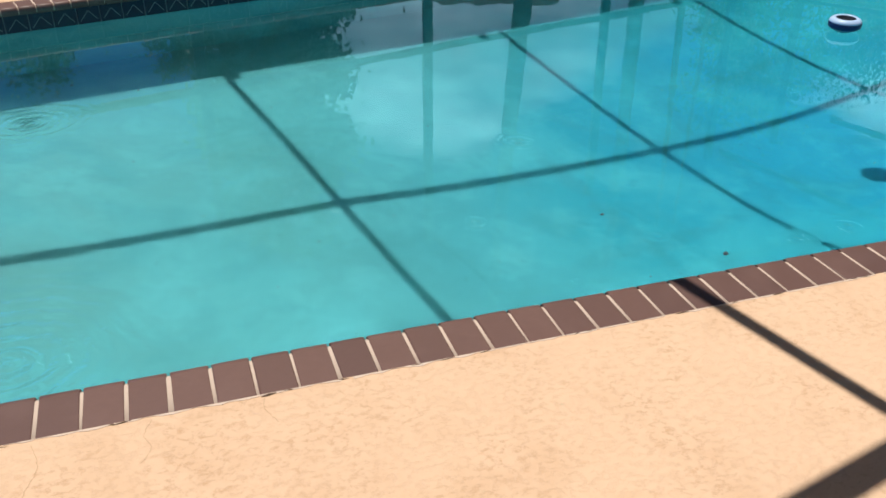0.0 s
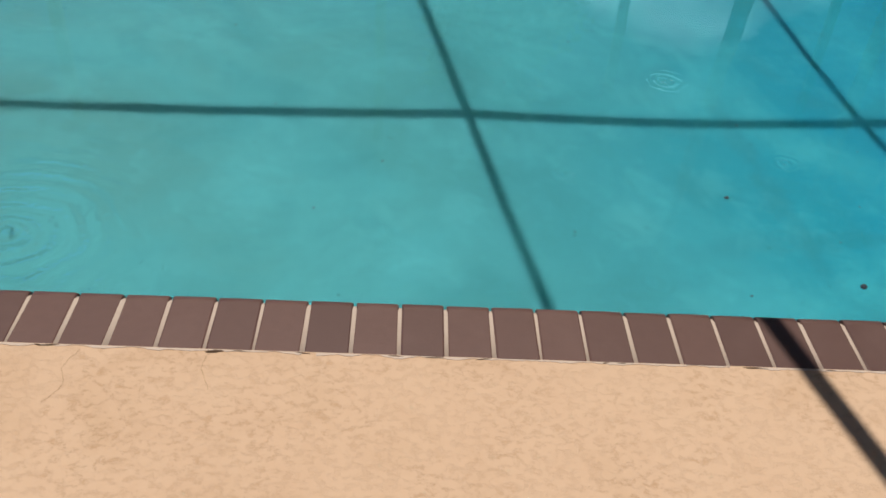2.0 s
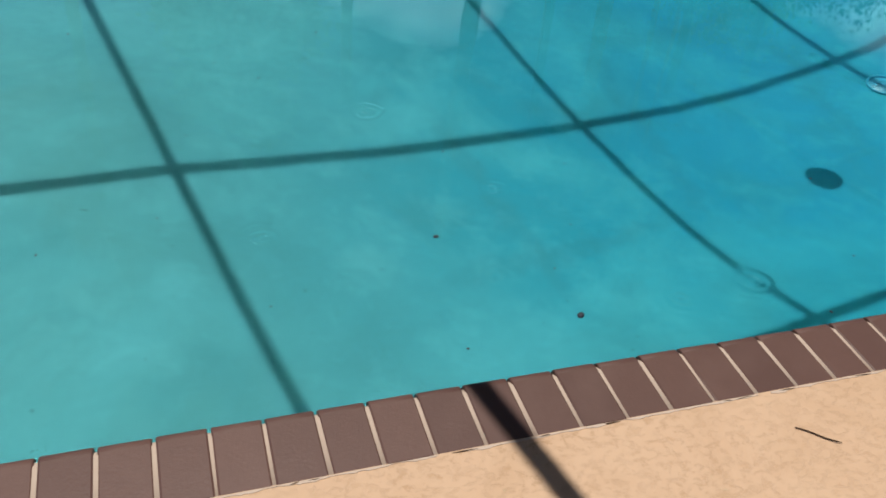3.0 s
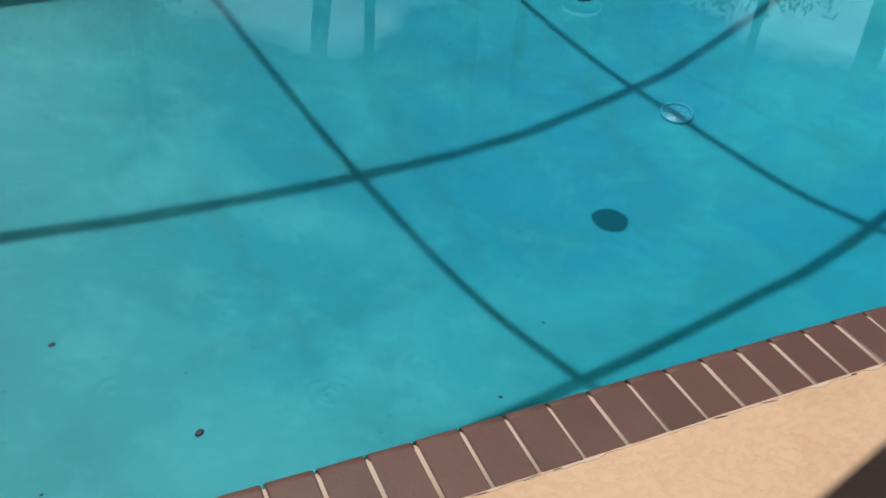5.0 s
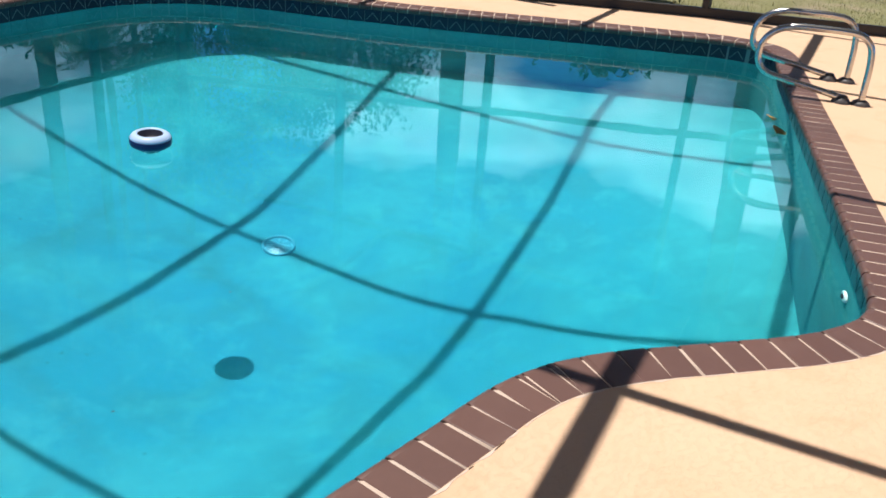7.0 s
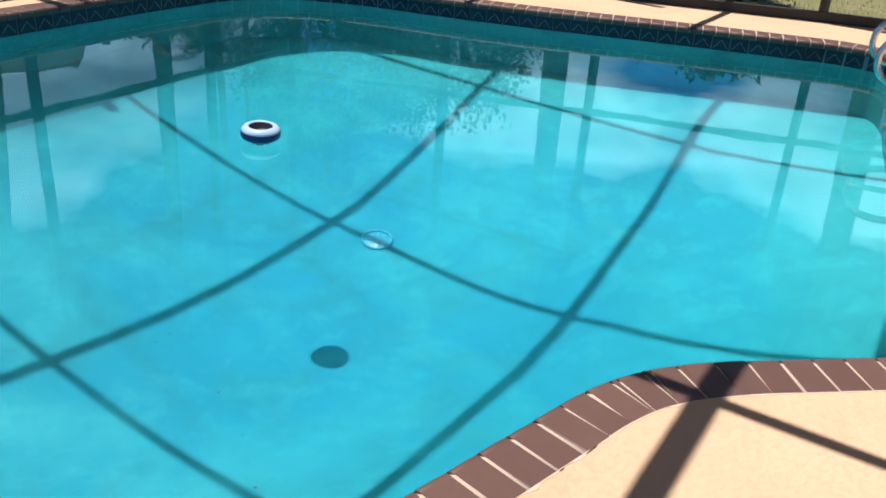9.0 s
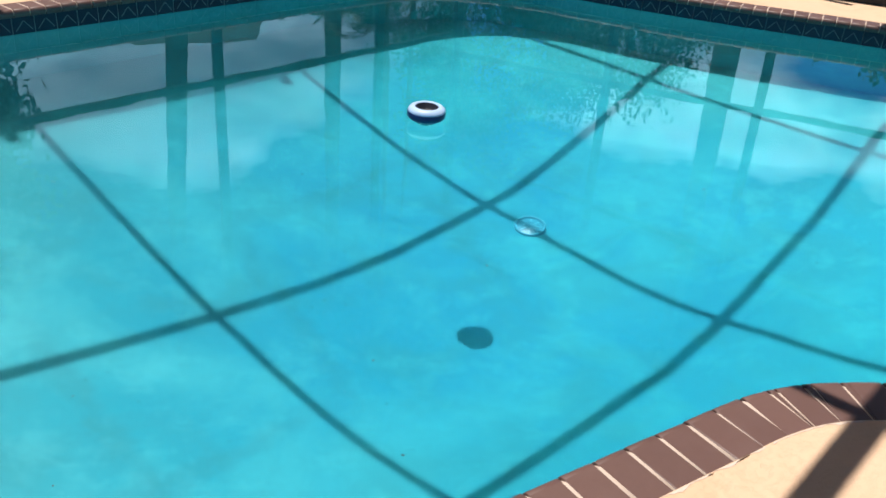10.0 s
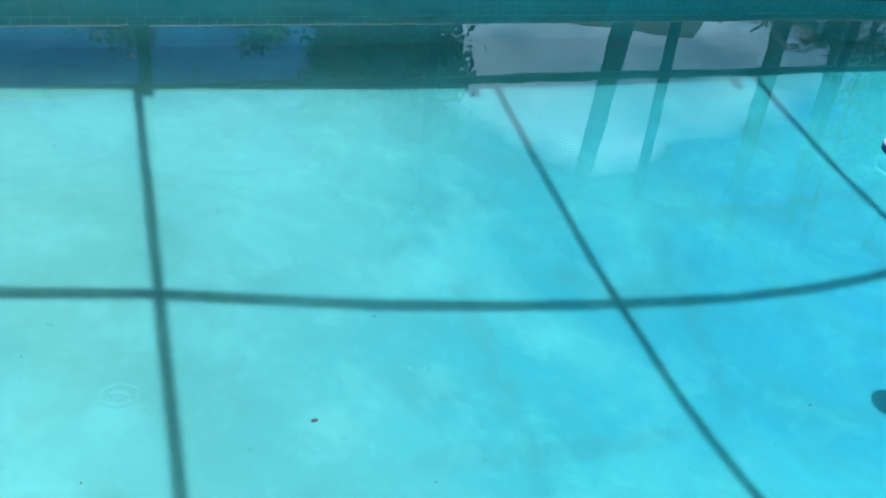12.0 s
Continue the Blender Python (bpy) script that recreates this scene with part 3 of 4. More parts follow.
# ---- waterline tiles ----
TILE = 0.152
tile_band = tagged(new("trim_tiles", sweep([(WALL_OFF - 0.001, -0.052), (WALL_OFF - 0.0025, -0.053), (WALL_OFF - 0.0025, -0.180), (WALL_OFF - 0.001, -0.181)], "trim_tiles", MAT["tile_line"])),
                   "pale grout bed behind navy waterline tiles", "tile band", kind="structure")


def tile_mesh():
    """A glazed tile with a raised pale chevron; x along the wall, y out of it, z up."""
    w, h, d = TILE / 2 - 0.0025, 0.0615, 0.0045
    verts, faces = [], []
    for x, z, y in ((-w, -h, 0), (w, -h, 0), (w, h, 0), (-w, h, 0), (-w + .003, -h + .003, d), (w - .003, -h + .003, d), (w - .003, h - .003, d), (-w + .003, h - .003, d)):
        verts.append((x, y, z))
    faces += [(4, 5, 6, 7), (0, 1, 5, 4), (1, 2, 6, 5), (2, 3, 7, 6), (3, 0, 4, 7)]
    mats = [0] * 5
    for x0, z0, x1, z1 in ((-0.056, -0.034, -0.002, 0.030), (0.002, 0.030, 0.056, -0.034)):
        a, b = Vector((x0, 0, z0)), Vector((x1, 0, z1))
        q = Vector((-(b - a).z, 0, (b - a).x)).normalized() * 0.0022
        k = len(verts)
        for yy in (d, d + 0.0012):
            for c in (a - q, b - q, b + q, a + q):
                verts.append((c.x, yy, c.z))
        faces += [(k + 4, k + 5, k + 6, k + 7)] + [(k + i, k + (i + 1) % 4, k + 4 + (i + 1) % 4, k + 4 + i) for i in range(4)]
        mats += [1] * 5
    me = mesh_from("tile", verts, faces, MAT["tile"])
    me.materials.append(MAT["tile_line"])
    me.polygons.foreach_set("material_index", mats)
    return me


TILE_MESH = tile_mesh()
for k in range(int(AROUND / TILE)):
    p, t, o = along((k + 0.5) * TILE)
    ob = new("tile", TILE_MESH)
    ob.parent = tile_band
    q = p + o * (WALL_OFF - 0.003)
    ob.matrix_basis = Matrix(((-t[0], -o[0], 0, q[0]), (-t[1], -o[1], 0, q[1]), (0, 0, 1, -0.117), (0, 0, 0, 1)))


# ---- things in and on the water ----
def floating_dispenser(x, y):
    """A floating chlorine dispenser: pale ring, navy band, dark well and a clear basket below."""
    ob = tagged(new("chlorine_dispenser"), "white and navy floating chlorine dispenser on the water", "pool float")
    ob.matrix_basis = pose(x, y, WATER_Z + 0.031, 2, -1.5, 20)
    ring = [(0.064, 0.049), (0.067, 0.054), (0.077, 0.055), (0.090, 0.049), (0.099, 0.040), (0.104, 0.031), (0.1035, 0.028)]
    part("top_ring", lathe(ring, 48), MAT["pale"], ob, "pale blue plastic ring", True)
    band = [(0.1038, 0.028), (0.1065, 0.024), (0.1068, 0.004), (0.104, -0.006), (0.094, -0.014)]
    part("band", lathe(band, 48), MAT["navy"], ob, "navy blue band", True)
    under = [(0.094, -0.014), (0.078, -0.022), (0.058, -0.026), (0.056, -0.026)]
    part("underside", lathe(under, 48), MAT["navy"], ob, "", True)
    well = [(0.064, 0.049), (0.061, 0.045), (0.058, 0.018), (0.044, 0.012), (0.0, 0.014)]
    part("well", lathe(well, 40), MAT["hole"], ob, "dark open well", True)
    basket = [(0.056, -0.026), (0.056, -0.034), (0.050, -0.048), (0.050, -0.066), (0.046, -0.072), (0.0, -0.073)]
    part("basket", lathe(basket, 32), MAT["clear"], ob, "clear basket under water", True)
    for k in range(6):
        a = k * math.pi / 3
        part("rib", bar((0.051 * math.cos(a), 0.051 * math.sin(a), -0.05), (0.051 * math.cos(a), 0.051 * math.sin(a), -0.066), 0.006, 0.006, 0.001), MAT["white"], ob)
    return ob


floating_dispenser(2.985, 2.715)


def main_drain(x, y, z):
    ob = tagged(new("main_drain"), "blue round drain cover with pale ribs on the pool floor", "drain")
    ob.matrix_basis = pose(x, y, z, 2, -4, 0)
    part("rim", lathe([(0.112, -0.01), (0.112, 0.014), (0.106, 0.022), (0.096, 0.022), (0.092, 0.004)], 40), MAT["drain"], ob, "", True)
    part("grate", lathe([(0.092, 0.002), (0.06, 0.010), (0.03, 0.014), (0.0, 0.015)], 40), MAT["drain"], ob, "", True)
    for k in range(8):
        a = k * math.pi / 4
        part("slot", bar((0.035 * math.cos(a), 0.035 * math.sin(a), 0.0145), (0.085 * math.cos(a), 0.085 * math.sin(a), 0.005), 0.012, 0.010, 0.001), MAT["rib"], ob)
    return ob


def floor_z(x, y):
    d = float(np.min(np.linalg.norm(rim - np.array((x, y)), axis=1)))
    return -float(depth(x, y, d))


main_drain(4.05, 2.96, floor_z(4.05, 2.96) + 0.008)


def return_fitting(s, z):
    p, t, o = along(s)
    ob = tagged(new("return_fitting"), "white round return jet in the pool wall", "pool fitting")
    q = p + o * (WALL_OFF - 0.002)
    ob.matrix_basis = Matrix(((t[0], 0, -o[0], q[0]), (t[1], 0, -o[1], q[1]), (0, 1, 0, z), (0, 0, 0, 1)))
    part("flange", lathe([(0.045, 0.0), (0.045, 0.008), (0.036, 0.014), (0.022, 0.014), (0.020, 0.006)], 28), MAT["white"], ob, "", True)
    part("eyeball", lathe([(0.020, 0.004), (0.018, 0.018), (0.010, 0.022), (0.009, 0.010), (0.0, 0.010)], 24), MAT["hole"], ob, "", True)


near_side = [k for k in range(COUNT) if np.linalg.norm(EDGE[k] - np.array((4.28, -0.425))) < 0.06][0]
return_fitting(near_side * AROUND / COUNT, -0.39)


def grab_rail(x, y):
    """A stainless grab rail: post, top bar, round nose over the water and a lower bar back to the deck."""
    ob = tagged(new("pool_rail"), "stainless steel looped pool grab rail on dark flanges", "hand rail", "rails at the pool's corner")
    ob.matrix_basis = pose(x, y, 0, 0, 0, 113.5)
    pts = [(0, 0, 0.01), (0.0, 0, 0.12), (0.004, 0, 0.26), (0.025, 0, 0.37), (0.09, 0, 0.435), (0.20, 0, 0.452), (0.36, 0, 0.452), (0.52, 0, 0.445), (0.63, 0, 0.40), (0.69, 0, 0.31),
           (0.685, 0, 0.20), (0.62, 0, 0.135), (0.50, 0, 0.105), (0.30, 0, 0.068), (0.14, 0, 0.034)]
    part("rail", tube(smooth_path(pts, 6), 0.0215, 16), MAT["steel"], ob, "", True)
    for k, (d, tall) in enumerate(((0.0, 0.035), (0.12, 0.05))):
        f = part("flange", lathe([(0.062, 0.0), (0.062, 0.008), (0.050, 0.022), (0.030, tall), (0.0, tall)], 28), MAT["rubber"], ob, "dark flange cover", True)
        f.matrix_basis = pose(d, 0, 0)
    return ob


first_rail = grab_rail(6.66, 0.24)
copy_thing(first_rail, pose(7.25, 0.51, 0, 0, 0, 113.5))


def fallen_leaf(x, y, z, turn, size, tilt=4.0):
    ob = tagged(new("leaf"), "dry orange-brown leaf floating by the pool wall", "leaf")
    n = 9
    verts, faces = [], []
    for i in range(n):
        u = i / (n - 1)
        w = 0.34 * math.sin(math.pi * min(1.0, u * 1.02)) ** 0.8 * size
        bow = 0.05 * size * math.sin(math.pi * u)
        verts += [(u * size, -w, bow + 0.06 * size), (u * size, 0, bow), (u * size, w, bow + 0.05 * size)]
    for i in range(n - 1):
        for k in range(2):
            faces.append((3 * i + k, 3 * i + 3 + k, 3 * i + 4 + k, 3 * i + 1 + k))
    blade = part("blade", mesh_from("blade", verts, faces, MAT["dry"], True), None, ob)
    blade.modifiers.new("thick", "SOLIDIFY").thickness = 0.0012
    part("stalk", tube([(-0.3 * size, 0, 0.01), (-0.1 * size, 0, 0.004), (0, 0, 0)], 0.0016, 6), MAT["bark"], ob)
    ob.matrix_basis = pose(x, y, z, tilt, 2, turn)


fallen_leaf(6.10, 0.55, WATER_Z + 0.004, 12, 0.15, 24.0)
fallen_leaf(6.40, 0.69, WATER_Z + 0.004, 34, 0.12, 20.0)
twig = tagged(new("twig"), "thin dark dry twig on the deck", "twig")
part("stem", tube(smooth_path([(0, 0, 0.002), (0.03, 0.002, 0.003), (0.065, 0.0, 0.003), (0.098, 0.003, 0.004)], 4), [0.0016] * 12 + [0.0008], 7), MAT["stain"], twig)
twig.matrix_basis = pose(0.673, -0.280, 0, 0, 0, -42)


def stain_patch(x, y, turn, long, wide):
    """A chipped, dirt-filled gap between coping and deck."""
    ob = tagged(new("chipped_gap"), "dirt-filled chip in the joint between brick and deck", "chip")
    n = 12
    verts = [(0, 0, 0.0035)] + [(long * math.cos(2 * math.pi * k / n) * rnd.uniform(0.7, 1.1), wide * math.sin(2 * math.pi * k / n) * rnd.uniform(0.6, 1.2), 0.0008) for k in range(n)]
    part("dirt", mesh_from("dirt", verts, [(0, 1 + k, 1 + (k + 1) % n) for k in range(n)], MAT["stain"], True), None, ob)
    ob.matrix_basis = pose(x, y, 0, 0, 0, turn)


stain_patch(-12 * PITCH + 0.022, -LENGTH - 0.004, 8, 0.026, 0.005)
for k in range(26):
    stain_patch(rnd.uniform(-2.2, 2.2), -LENGTH - 0.001, rnd.uniform(-8, 8), rnd.uniform(0.008, 0.035), rnd.uniform(0.0012, 0.0026))


# mortar squeezed out along the deck side of the coping
def mortar_smear(s0, s1, seed):
    r = random.Random(seed)
    ob = tagged(new("mortar_smear"), "broken pale mortar edge along the brick coping", "mortar")
    verts, faces = [], []
    n = int((s1 - s0) / 0.008)
    for k in range(n + 1):
        p, t, o = along(s0 + (s1 - s0) * k / n)
        w = max(-0.001, 0.0028 + 0.010 * noise.noise((k * 0.13 + seed * 7.3, seed, 0)) + r.uniform(-0.0012, 0.0012))
        a, b = p + o * (LENGTH - 0.0015), p + o * (LENGTH + w)
        verts += [(*a, 0.0016), (*b, 0.0012), (*b, -0.001)]
    for k in range(n):
        faces += [(3 * k, 3 * k + 1, 3 * k + 4, 3 * k + 3), (3 * k + 1, 3 * k + 2, 3 * k + 5, 3 * k + 4)]
    part("edge", mesh_from("edge", verts, faces, MAT["mortar"]), None, ob)


for k, (a, b) in enumerate(((14, 23), (23.4, 31), (31.3, 40), (40.5, 47), (47.3, 55), (55.2, 61), (61.3, 69), (69.2, 77), (77.4, 86))):
    mortar_smear(a * PITCH, b * PITCH, k + 3)


def crack(points, seed):
    r = random.Random(seed)
    ob = tagged(new("crack"), "hairline crack in the stucco deck", "crack")
    line = smooth_path([(x, y, 0) for x, y in points], 10)
    verts, faces = [], []
    for k, q in enumerate(line):
        w = r.uniform(0.0003, 0.0010)
        jx, jy = r.uniform(-0.0015, 0.0015), r.uniform(-0.0015, 0.0015)
        verts += [(q.x - w + jx, q.y + jy, 0.0006), (q.x + w + jx, q.y + jy, 0.0006)]
        if k:
            faces.append((2 * k - 2, 2 * k - 1, 2 * k + 1, 2 * k))
    part("line", mesh_from("line", verts, faces, MAT["crackline"]), None, ob)


crack([(-1.58, -0.185), (-1.60, -0.24), (-1.585, -0.29), (-1.61, -0.34)], 1)
crack([(-1.30, -0.185), (-1.305, -0.23), (-1.28, -0.29)], 2)
crack([(-1.86, -0.19), (-1.84, -0.28), (-1.865, -0.37), (-1.85, -0.46)], 3)


# specks of dirt floating on the water
def water_speck(x, y, size):
    ob = tagged(new("speck"), "small dark floating speck of plant debris", "debris", "specks on the water")
    size *= 1.3
    part("grain", lathe([(0.0, -0.3 * size), (size, 0.0), (0.7 * size, 0.3 * size), (0.0, 0.4 * size)], 7), MAT["hole"], ob)
    ob.matrix_basis = pose(x, y, WATER_Z + 0.001, 0, 0, x * 100) @ Matrix.Diagonal((1, 0.7, 1, 1))


for x, y, size in ((0.47, 0.34, 0.011), (0.18, 0.77, 0.008), (-0.95, 0.9, 0.004), (-0.35, 0.55, 0.003), (0.35, 1.25, 0.004), (1.2, 0.2, 0.005), (-1.6, 1.9, 0.004), (0.1, 2.3, 0.004), (-0.5, 1.5, 0.003),
                   (2.3, 1.2, 0.004), (3.7, 1.35, 0.005), (2.6, 3.2, 0.004), (-0.9, 2.4, 0.005), (-1.2, 3.0, 0.004), (-1.15, 0.62, 0.004), (-1.35, 1.25, 0.004), (-0.62, 1.02, 0.003), (0.12, 0.28, 0.004), (0.48, 0.55, 0.003), (1.45, 0.42, 0.004), (-0.2, 1.9, 0.004), (0.75, 1.1, 0.003), (-1.55, 2.9, 0.006), (0.62, 0.75, 0.003), (1.6, 0.85, 0.004), (-1.9, 3.1, 0.006)):
    water_speck(x, y, size)


# ---- plants ----
def leaf_cloud(centres, per, spread, size, seed, material, droop=0.3):
    """One mesh of many small folded leaves scattered in clumps round the centres."""
    r = np.random.default_rng(seed)
    verts, faces = [], []
    for c in centres:
        pts = r.normal(0, 1, (per, 3)) * np.array(spread) * np.array(c[3]) + np.array(c[:3])
        for q in pts:
            a = r.normal(0, 1, 3)
            a[2] -= droop
            a /= np.linalg.norm(a)
            b = np.cross(a, r.normal(0, 1, 3))
            b /= np.linalg.norm(b)
            w = size * r.uniform(0.6, 1.3)
            k = len(verts)
            verts += [tuple(q - a * w), tuple(q + b * w * 0.42), tuple(q + a * w), tuple(q - b * w * 0.42)]
            faces += [(k, k + 1, k + 2), (k, k + 2, k + 3)]
    return mesh_from("crown", verts, faces, material)


def limb_tree(x, y, height, crown_low, crown_wide, seed, trunk=0.2, label="tall leafy green tree on the lawn", clumps=26, per=170, leaf=0.11, lean=0.02, spread=0.26):
    """A tapered trunk with limbs and an uneven crown of small leaves."""
    r = random.Random(seed)
    ob = tagged(new("tree"), label, "tree")
    ob.matrix_basis = pose(x, y, -0.09, 0, 0, r.uniform(0, 360))
    spine = [(lean * height * math.sin(2.2 * k / 7), lean * height * 0.6 * math.cos(1.7 * k / 7), height * 0.92 * k / 7 - 0.1) for k in range(8)]
    part("trunk", tube(smooth_path(spine, 3), [trunk * (1 - 0.75 * k / 21) * (1.25 if k == 0 else 1) for k in range(22)], 12), MAT["bark"], ob, "", True)
    centres = []
    for k in range(clumps):
        z = crown_low + (height - crown_low) * (k + r.random()) / clumps
        share = (z - crown_low) / (height - crown_low)
        wide = crown_wide * (0.55 + 0.45 * math.sin(math.pi * min(1, share * 0.9 + 0.15))) * r.uniform(0.35, 1.0)
        a = r.uniform(0, 2 * math.pi)
        tip = Vector((wide * math.cos(a), wide * math.sin(a), z))
        centres.append((*tip, r.uniform(0.7, 1.25)))
        if k % 2 == 0:
            start = Vector((lean * height * 0.5, 0, max(crown_low * 0.7, z - wide * 0.6 - 0.3)))
            mid = start.lerp(tip, 0.5) + Vector((0, 0, 0.12 * wide))
            part("limb", tube(smooth_path([start, mid, tip], 3), [trunk * 0.34 * (1 - 0.8 * j / 6) for j in range(7)], 7), MAT["bark"], ob, "", True)
    sp = crown_wide * spread
    part("crown", leaf_cloud(centres, per, (sp, sp, sp * 0.75), leaf, seed, MAT["leaf"]), None, ob)
    return ob


def palm(x, y, height, seed, fronds=22, reach=1.9, trunk=0.17):
    """A palm: ringed trunk and a crown of arching fronds with leaflets."""
    r = random.Random(seed)
    ob = tagged(new("palm_tree"), "palm tree with arching green fronds on the lawn", "palm")
    ob.matrix_basis = pose(x, y, -0.09)
    n = 26
    spine = [(0.10 * math.sin(3 * k / n), 0.08 * math.sin(2 * k / n), height * k / n) for k in range(n + 1)]
    part("trunk", tube(spine, [trunk * (1.0 + (0.06 if k % 2 else 0) - 0.25 * k / n) for k in range(n + 1)], 12), MAT["bark"], ob, "", True)
    top = Vector(spine[-1])
    for f in range(fronds):
        a, rise = 2 * math.pi * f / fronds * 2.4, r.uniform(-0.5, 1.1)
        way = Vector((math.cos(a), math.sin(a), 0))
        verts, faces = [], []
        m = 16
        ribs = [top + way * (reach * u) + Vector((0, 0, reach * (rise * u - (0.55 + 0.45 * rise) * u * u * 1.25))) for u in [k / m for k in range(m + 1)]]
        for k in range(1, m + 1):
            p, d = ribs[k], (ribs[k] - ribs[k - 1]).normalized()
            for side in (-1, 1):
                out_way = (d.cross(Vector((0, 0, 1))).normalized() * side + d * 0.7 - Vector((0, 0, 0.35))).normalized()
                long = reach * 0.34 * math.sin(math.pi * (0.12 + 0.80 * k / m))
                for h in (0, 0.5):
                    q = p.lerp(ribs[k - 1], h)
                    i = len(verts)
                    verts += [q, q + out_way * long * 0.5 + d * 0.016, q + out_way * long, q + out_way * long * 0.5 - d * 0.016]
                    faces += [(i, i + 1, i + 2), (i, i + 2, i + 3)]
        fr = part("frond", mesh_from("frond", verts, faces, MAT["frond"]), None, ob)
        part("rib", tube(ribs, [0.016 * (1 - 0.85 * k / m) for k in range(m + 1)], 6), MAT["frond"], fr)
    return ob


def shrub(x, y, wide, high, seed, material, label, per=240, leaf=0.05):
    r = random.Random(seed)
    ob = tagged(new("shrub"), label, "shrub")
    ob.matrix_basis = pose(x, y, -0.09)
    centres = []
    for k in range(9):
        a = 2 * math.pi * k / 9
        tip = Vector((wide * 0.5 * math.cos(a) * r.uniform(0.4, 1), wide * 0.5 * math.sin(a) * r.uniform(0.4, 1), high * r.uniform(0.45, 0.95)))
        centres.append((*tip, r.uniform(0.7, 1.2)))
        part("stem", tube(smooth_path([(0, 0, -0.02), tip * 0.5 + Vector((0, 0, 0.08)), tip], 3), [0.014 * (1 - 0.7 * j / 6) for j in range(7)], 6), MAT["bark"], ob, "", True)
    part("foliage", leaf_cloud(centres, per, (wide * 0.16, wide * 0.16, high * 0.15), leaf, seed, material), None, ob)
    return ob


# a dense tall tree, tall thin trunks, palms and shrubs beyond the screen
limb_tree(1.75, 23.6, 12.0, 0.3, 2.15, 11, 0.30, "dense dark green tree leafed down to the lawn", 120, 700, 0.15, spread=0.16)
limb_tree(4.4, 11.2, 14.0, 11.0, 2.2, 12, 0.17, "tall bare-trunked pine with a high crown", lean=0.03)
limb_tree(11.5, 17.9, 15.0, 12.0, 1.8, 23, 0.13, "tall bare-trunked pine with a high crown")
limb_tree(12.0, 17.5, 14.0, 11.5, 1.6, 24, 0.09, "slender tall bare-trunked pine with a high crown")
palm(9.2, 16.0, 11.0, 14, 22, 2.1, 0.19)
palm(9.8, 15.2, 2.7, 15, 18, 1.5, 0.12)
palm(13.6, 2.3, 7.5, 22, 18, 1.8, 0.11)
limb_tree(14.4, 18.3, 7.4, 1.0, 1.7, 16, 0.22, clumps=40, per=340, leaf=0.085)
limb_tree(17.0, 17.5, 6.4, 0.9, 2.2, 17, 0.22, clumps=34, per=360, leaf=0.085)
limb_tree(16.8, 14.5, 4.8, 0.9, 1.8, 18, 0.20, clumps=26, per=330, leaf=0.08)
limb_tree(16.39, 11.54, 19.0, 16.0, 2.4, 19, 0.34, "tall thick-trunked tree with a high crown")
limb_tree(14.7, 3.66, 19.0, 16.5, 2.2, 20, 0.28, "tall thick-trunked tree with a high crown")
limb_tree(-3.6, 15.0, 3.4, 1.7, 1.0, 21, 0.09, "small olive-green tree beyond the screen", clumps=18, per=260, leaf=0.06)
limb_tree(-1.0, 14.9, 3.5, 1.9, 0.6, 25, 0.07, "small olive-green tree beyond the screen", clumps=14, per=200, leaf=0.06)
for k in range(11):
    limb_tree(4.0 + 4.2 * k, 44.0 - 1.9 * k + (k % 3) * 2.5, 6.0 + (k * 7 % 5) * 0.7, 0.4, 3.0, 40 + k, 0.25, "green tree in the distant tree line", 26, 170, 0.34)
shrub(9.55, 3.55, 0.75, 0.55, 30, MAT["leaf"], "low dark green shrub behind the screen")
shrub(13.8, 6.0, 0.55, 1.75, 31, MAT["lightleaf"], "slender light green shrub on the lawn", 6, 0.10)


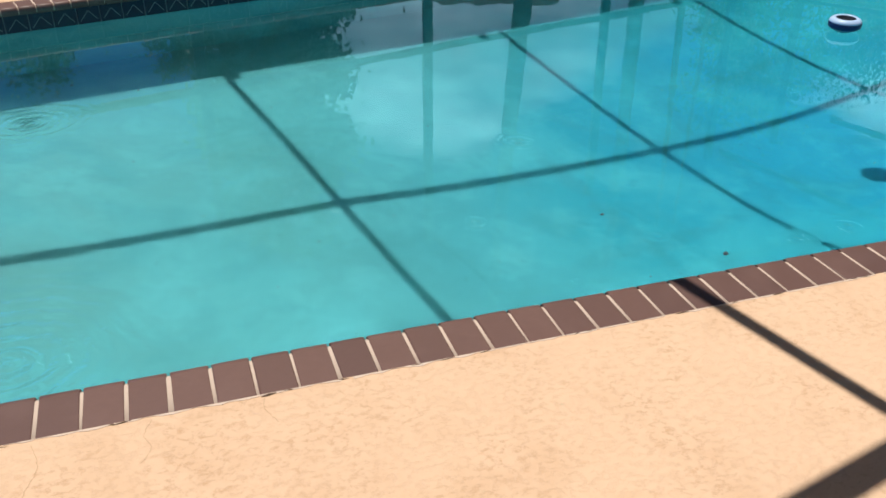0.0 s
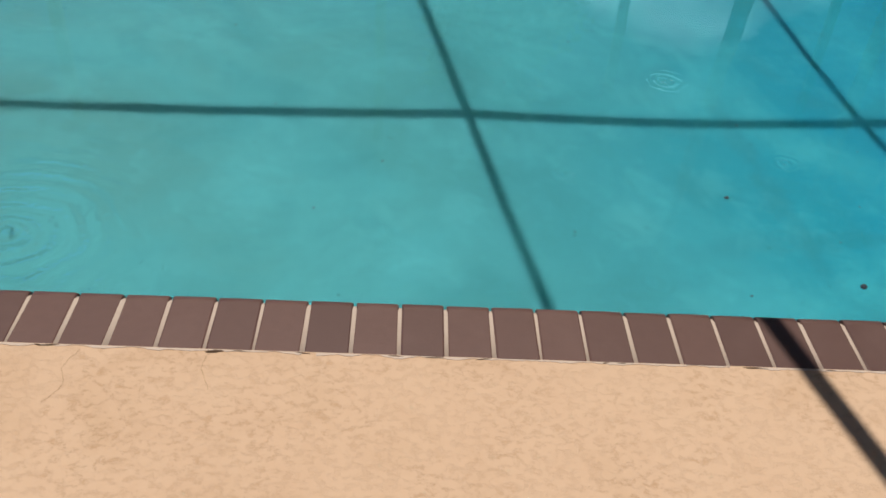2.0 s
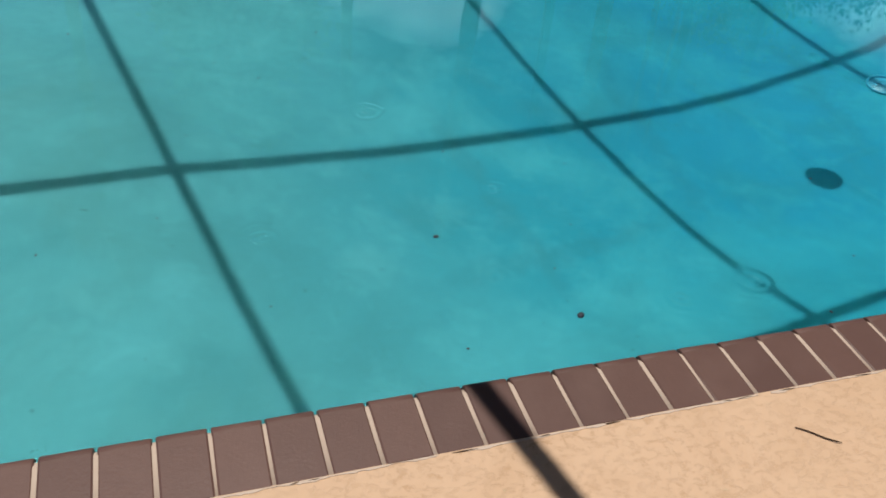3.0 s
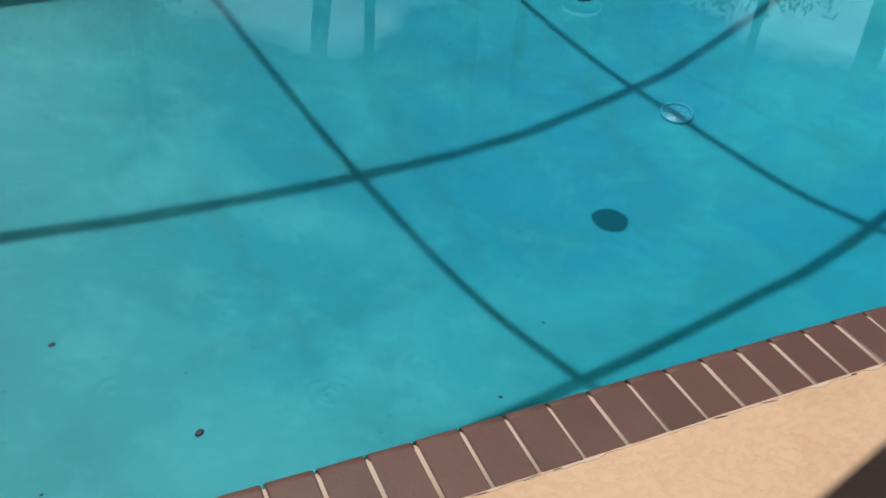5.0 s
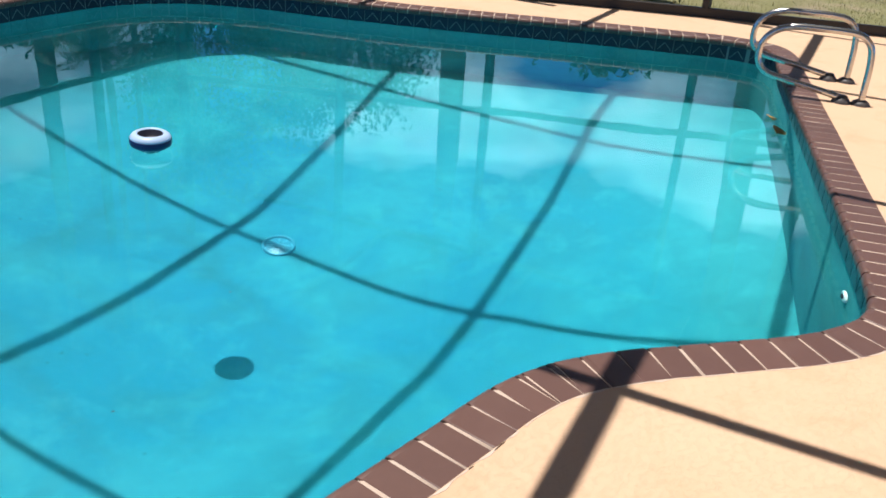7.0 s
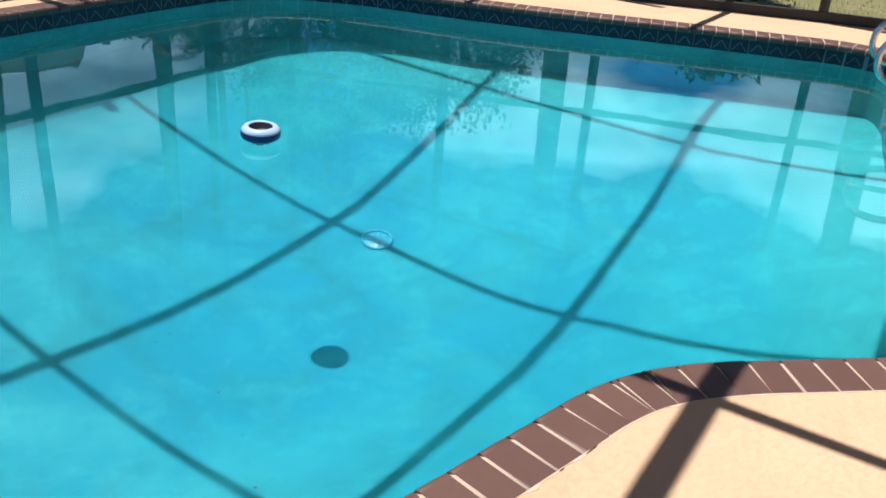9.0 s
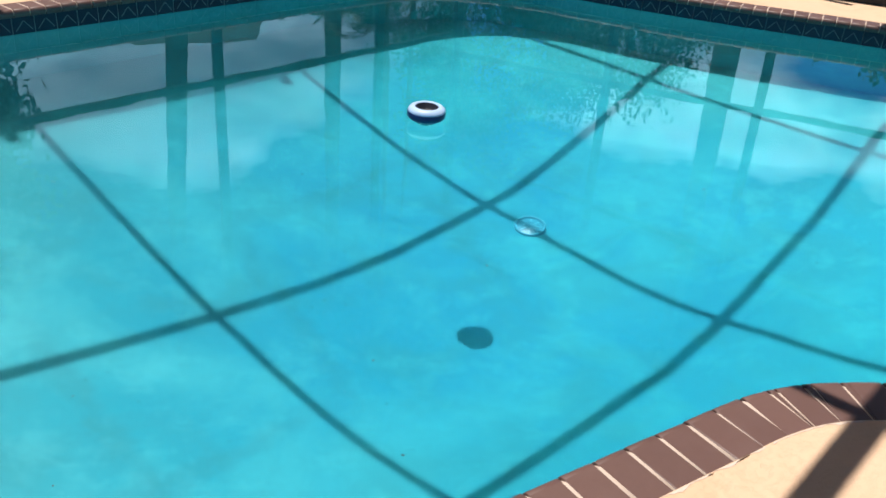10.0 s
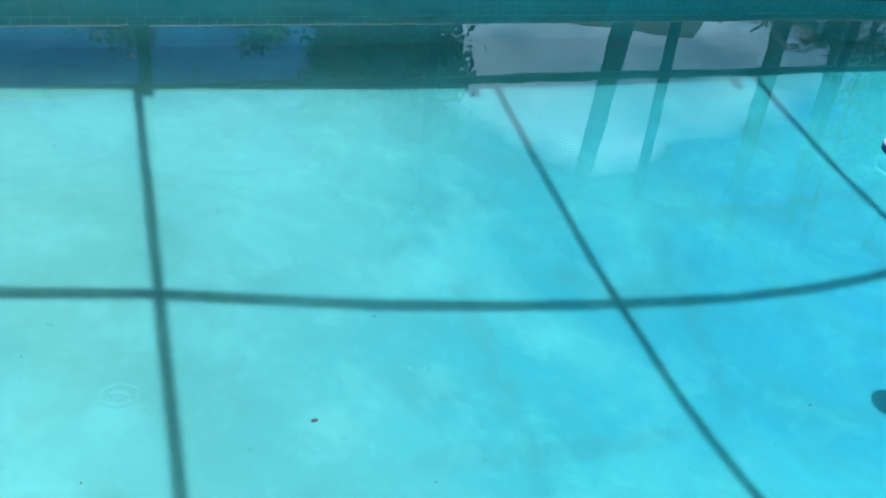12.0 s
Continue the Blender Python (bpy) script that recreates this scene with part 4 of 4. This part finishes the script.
def small_house(x, y, turn, long, deep, eave, ridge):
    """A low house: rendered wall, roof hipped at one end, fascia and a window."""
    ob = tagged(new("house"), "low cream house with a dark shingle roof beyond the lawn", "house")
    ob.matrix_basis = pose(x, y, -0.09, 0, 0, turn)
    w, d = long / 2, deep / 2
    part("wall", bar((0, 0, -0.02), (0, 0, eave), long, deep, 0.01), MAT["wall"], ob)
    o, q = 0.45, min(w, d) * 0.9
    low = [(-w - o, -d - o), (w + o, -d - o), (w + o, d + o), (-w - o, d + o)]
    verts = [(a, b, eave - 0.12) for a, b in low] + [(a, b, eave + 0.06) for a, b in low] + [(-w + q, 0, ridge), (w + o, 0, ridge)]
    faces = [(3, 2, 1, 0), (0, 1, 5, 4), (1, 2, 6, 5), (2, 3, 7, 6), (3, 0, 4, 7), (4, 5, 9, 8), (5, 6, 9), (6, 7, 8, 9), (7, 4, 8)]
    part("roof", mesh_from("roof", verts, faces, MAT["shingle"]), None, ob, "dark brown shingle roof")
    win = part("window", bar((0, -d - 0.02, 1.0), (0, -d - 0.02, 2.1), 1.3, 0.06, 0.005), MAT["white"], ob)
    part("pane", bar((0, -d - 0.055, 1.06), (0, -d - 0.055, 2.04), 1.16, 0.01, 0.002), MAT["hole"], win)


small_house(6.45, 19.9, -15.4, 4.0, 3.2, 2.75, 4.10)

# grass blades near the screen
r = np.random.default_rng(7)
verts, faces = [], []
for k in range(16000):
    u = r.uniform(0, 1)
    e = np.array((6.3, 7.3)) * (1 - u) + np.array((10.6, -0.2)) * u
    q = e + np.array((0.87, 0.5)) * (r.uniform(0.05, 1) ** 1.6 * 6.5)
    h, a = r.uniform(0.015, 0.045), r.uniform(0, 2 * math.pi)
    w = 0.0035
    i = len(verts)
    verts += [(q[0] - w * math.sin(a), q[1] + w * math.cos(a), -0.092), (q[0] + w * math.sin(a), q[1] - w * math.cos(a), -0.092),
              (q[0] + h * 0.5 * math.cos(a), q[1] + h * 0.5 * math.sin(a), -0.09 + h)]
    faces.append((i, i + 1, i + 2))
tagged(new("grass", mesh_from("grass", verts, faces, MAT["blade"])), "short patchy grass blades on the lawn", "grass", kind="stuff")
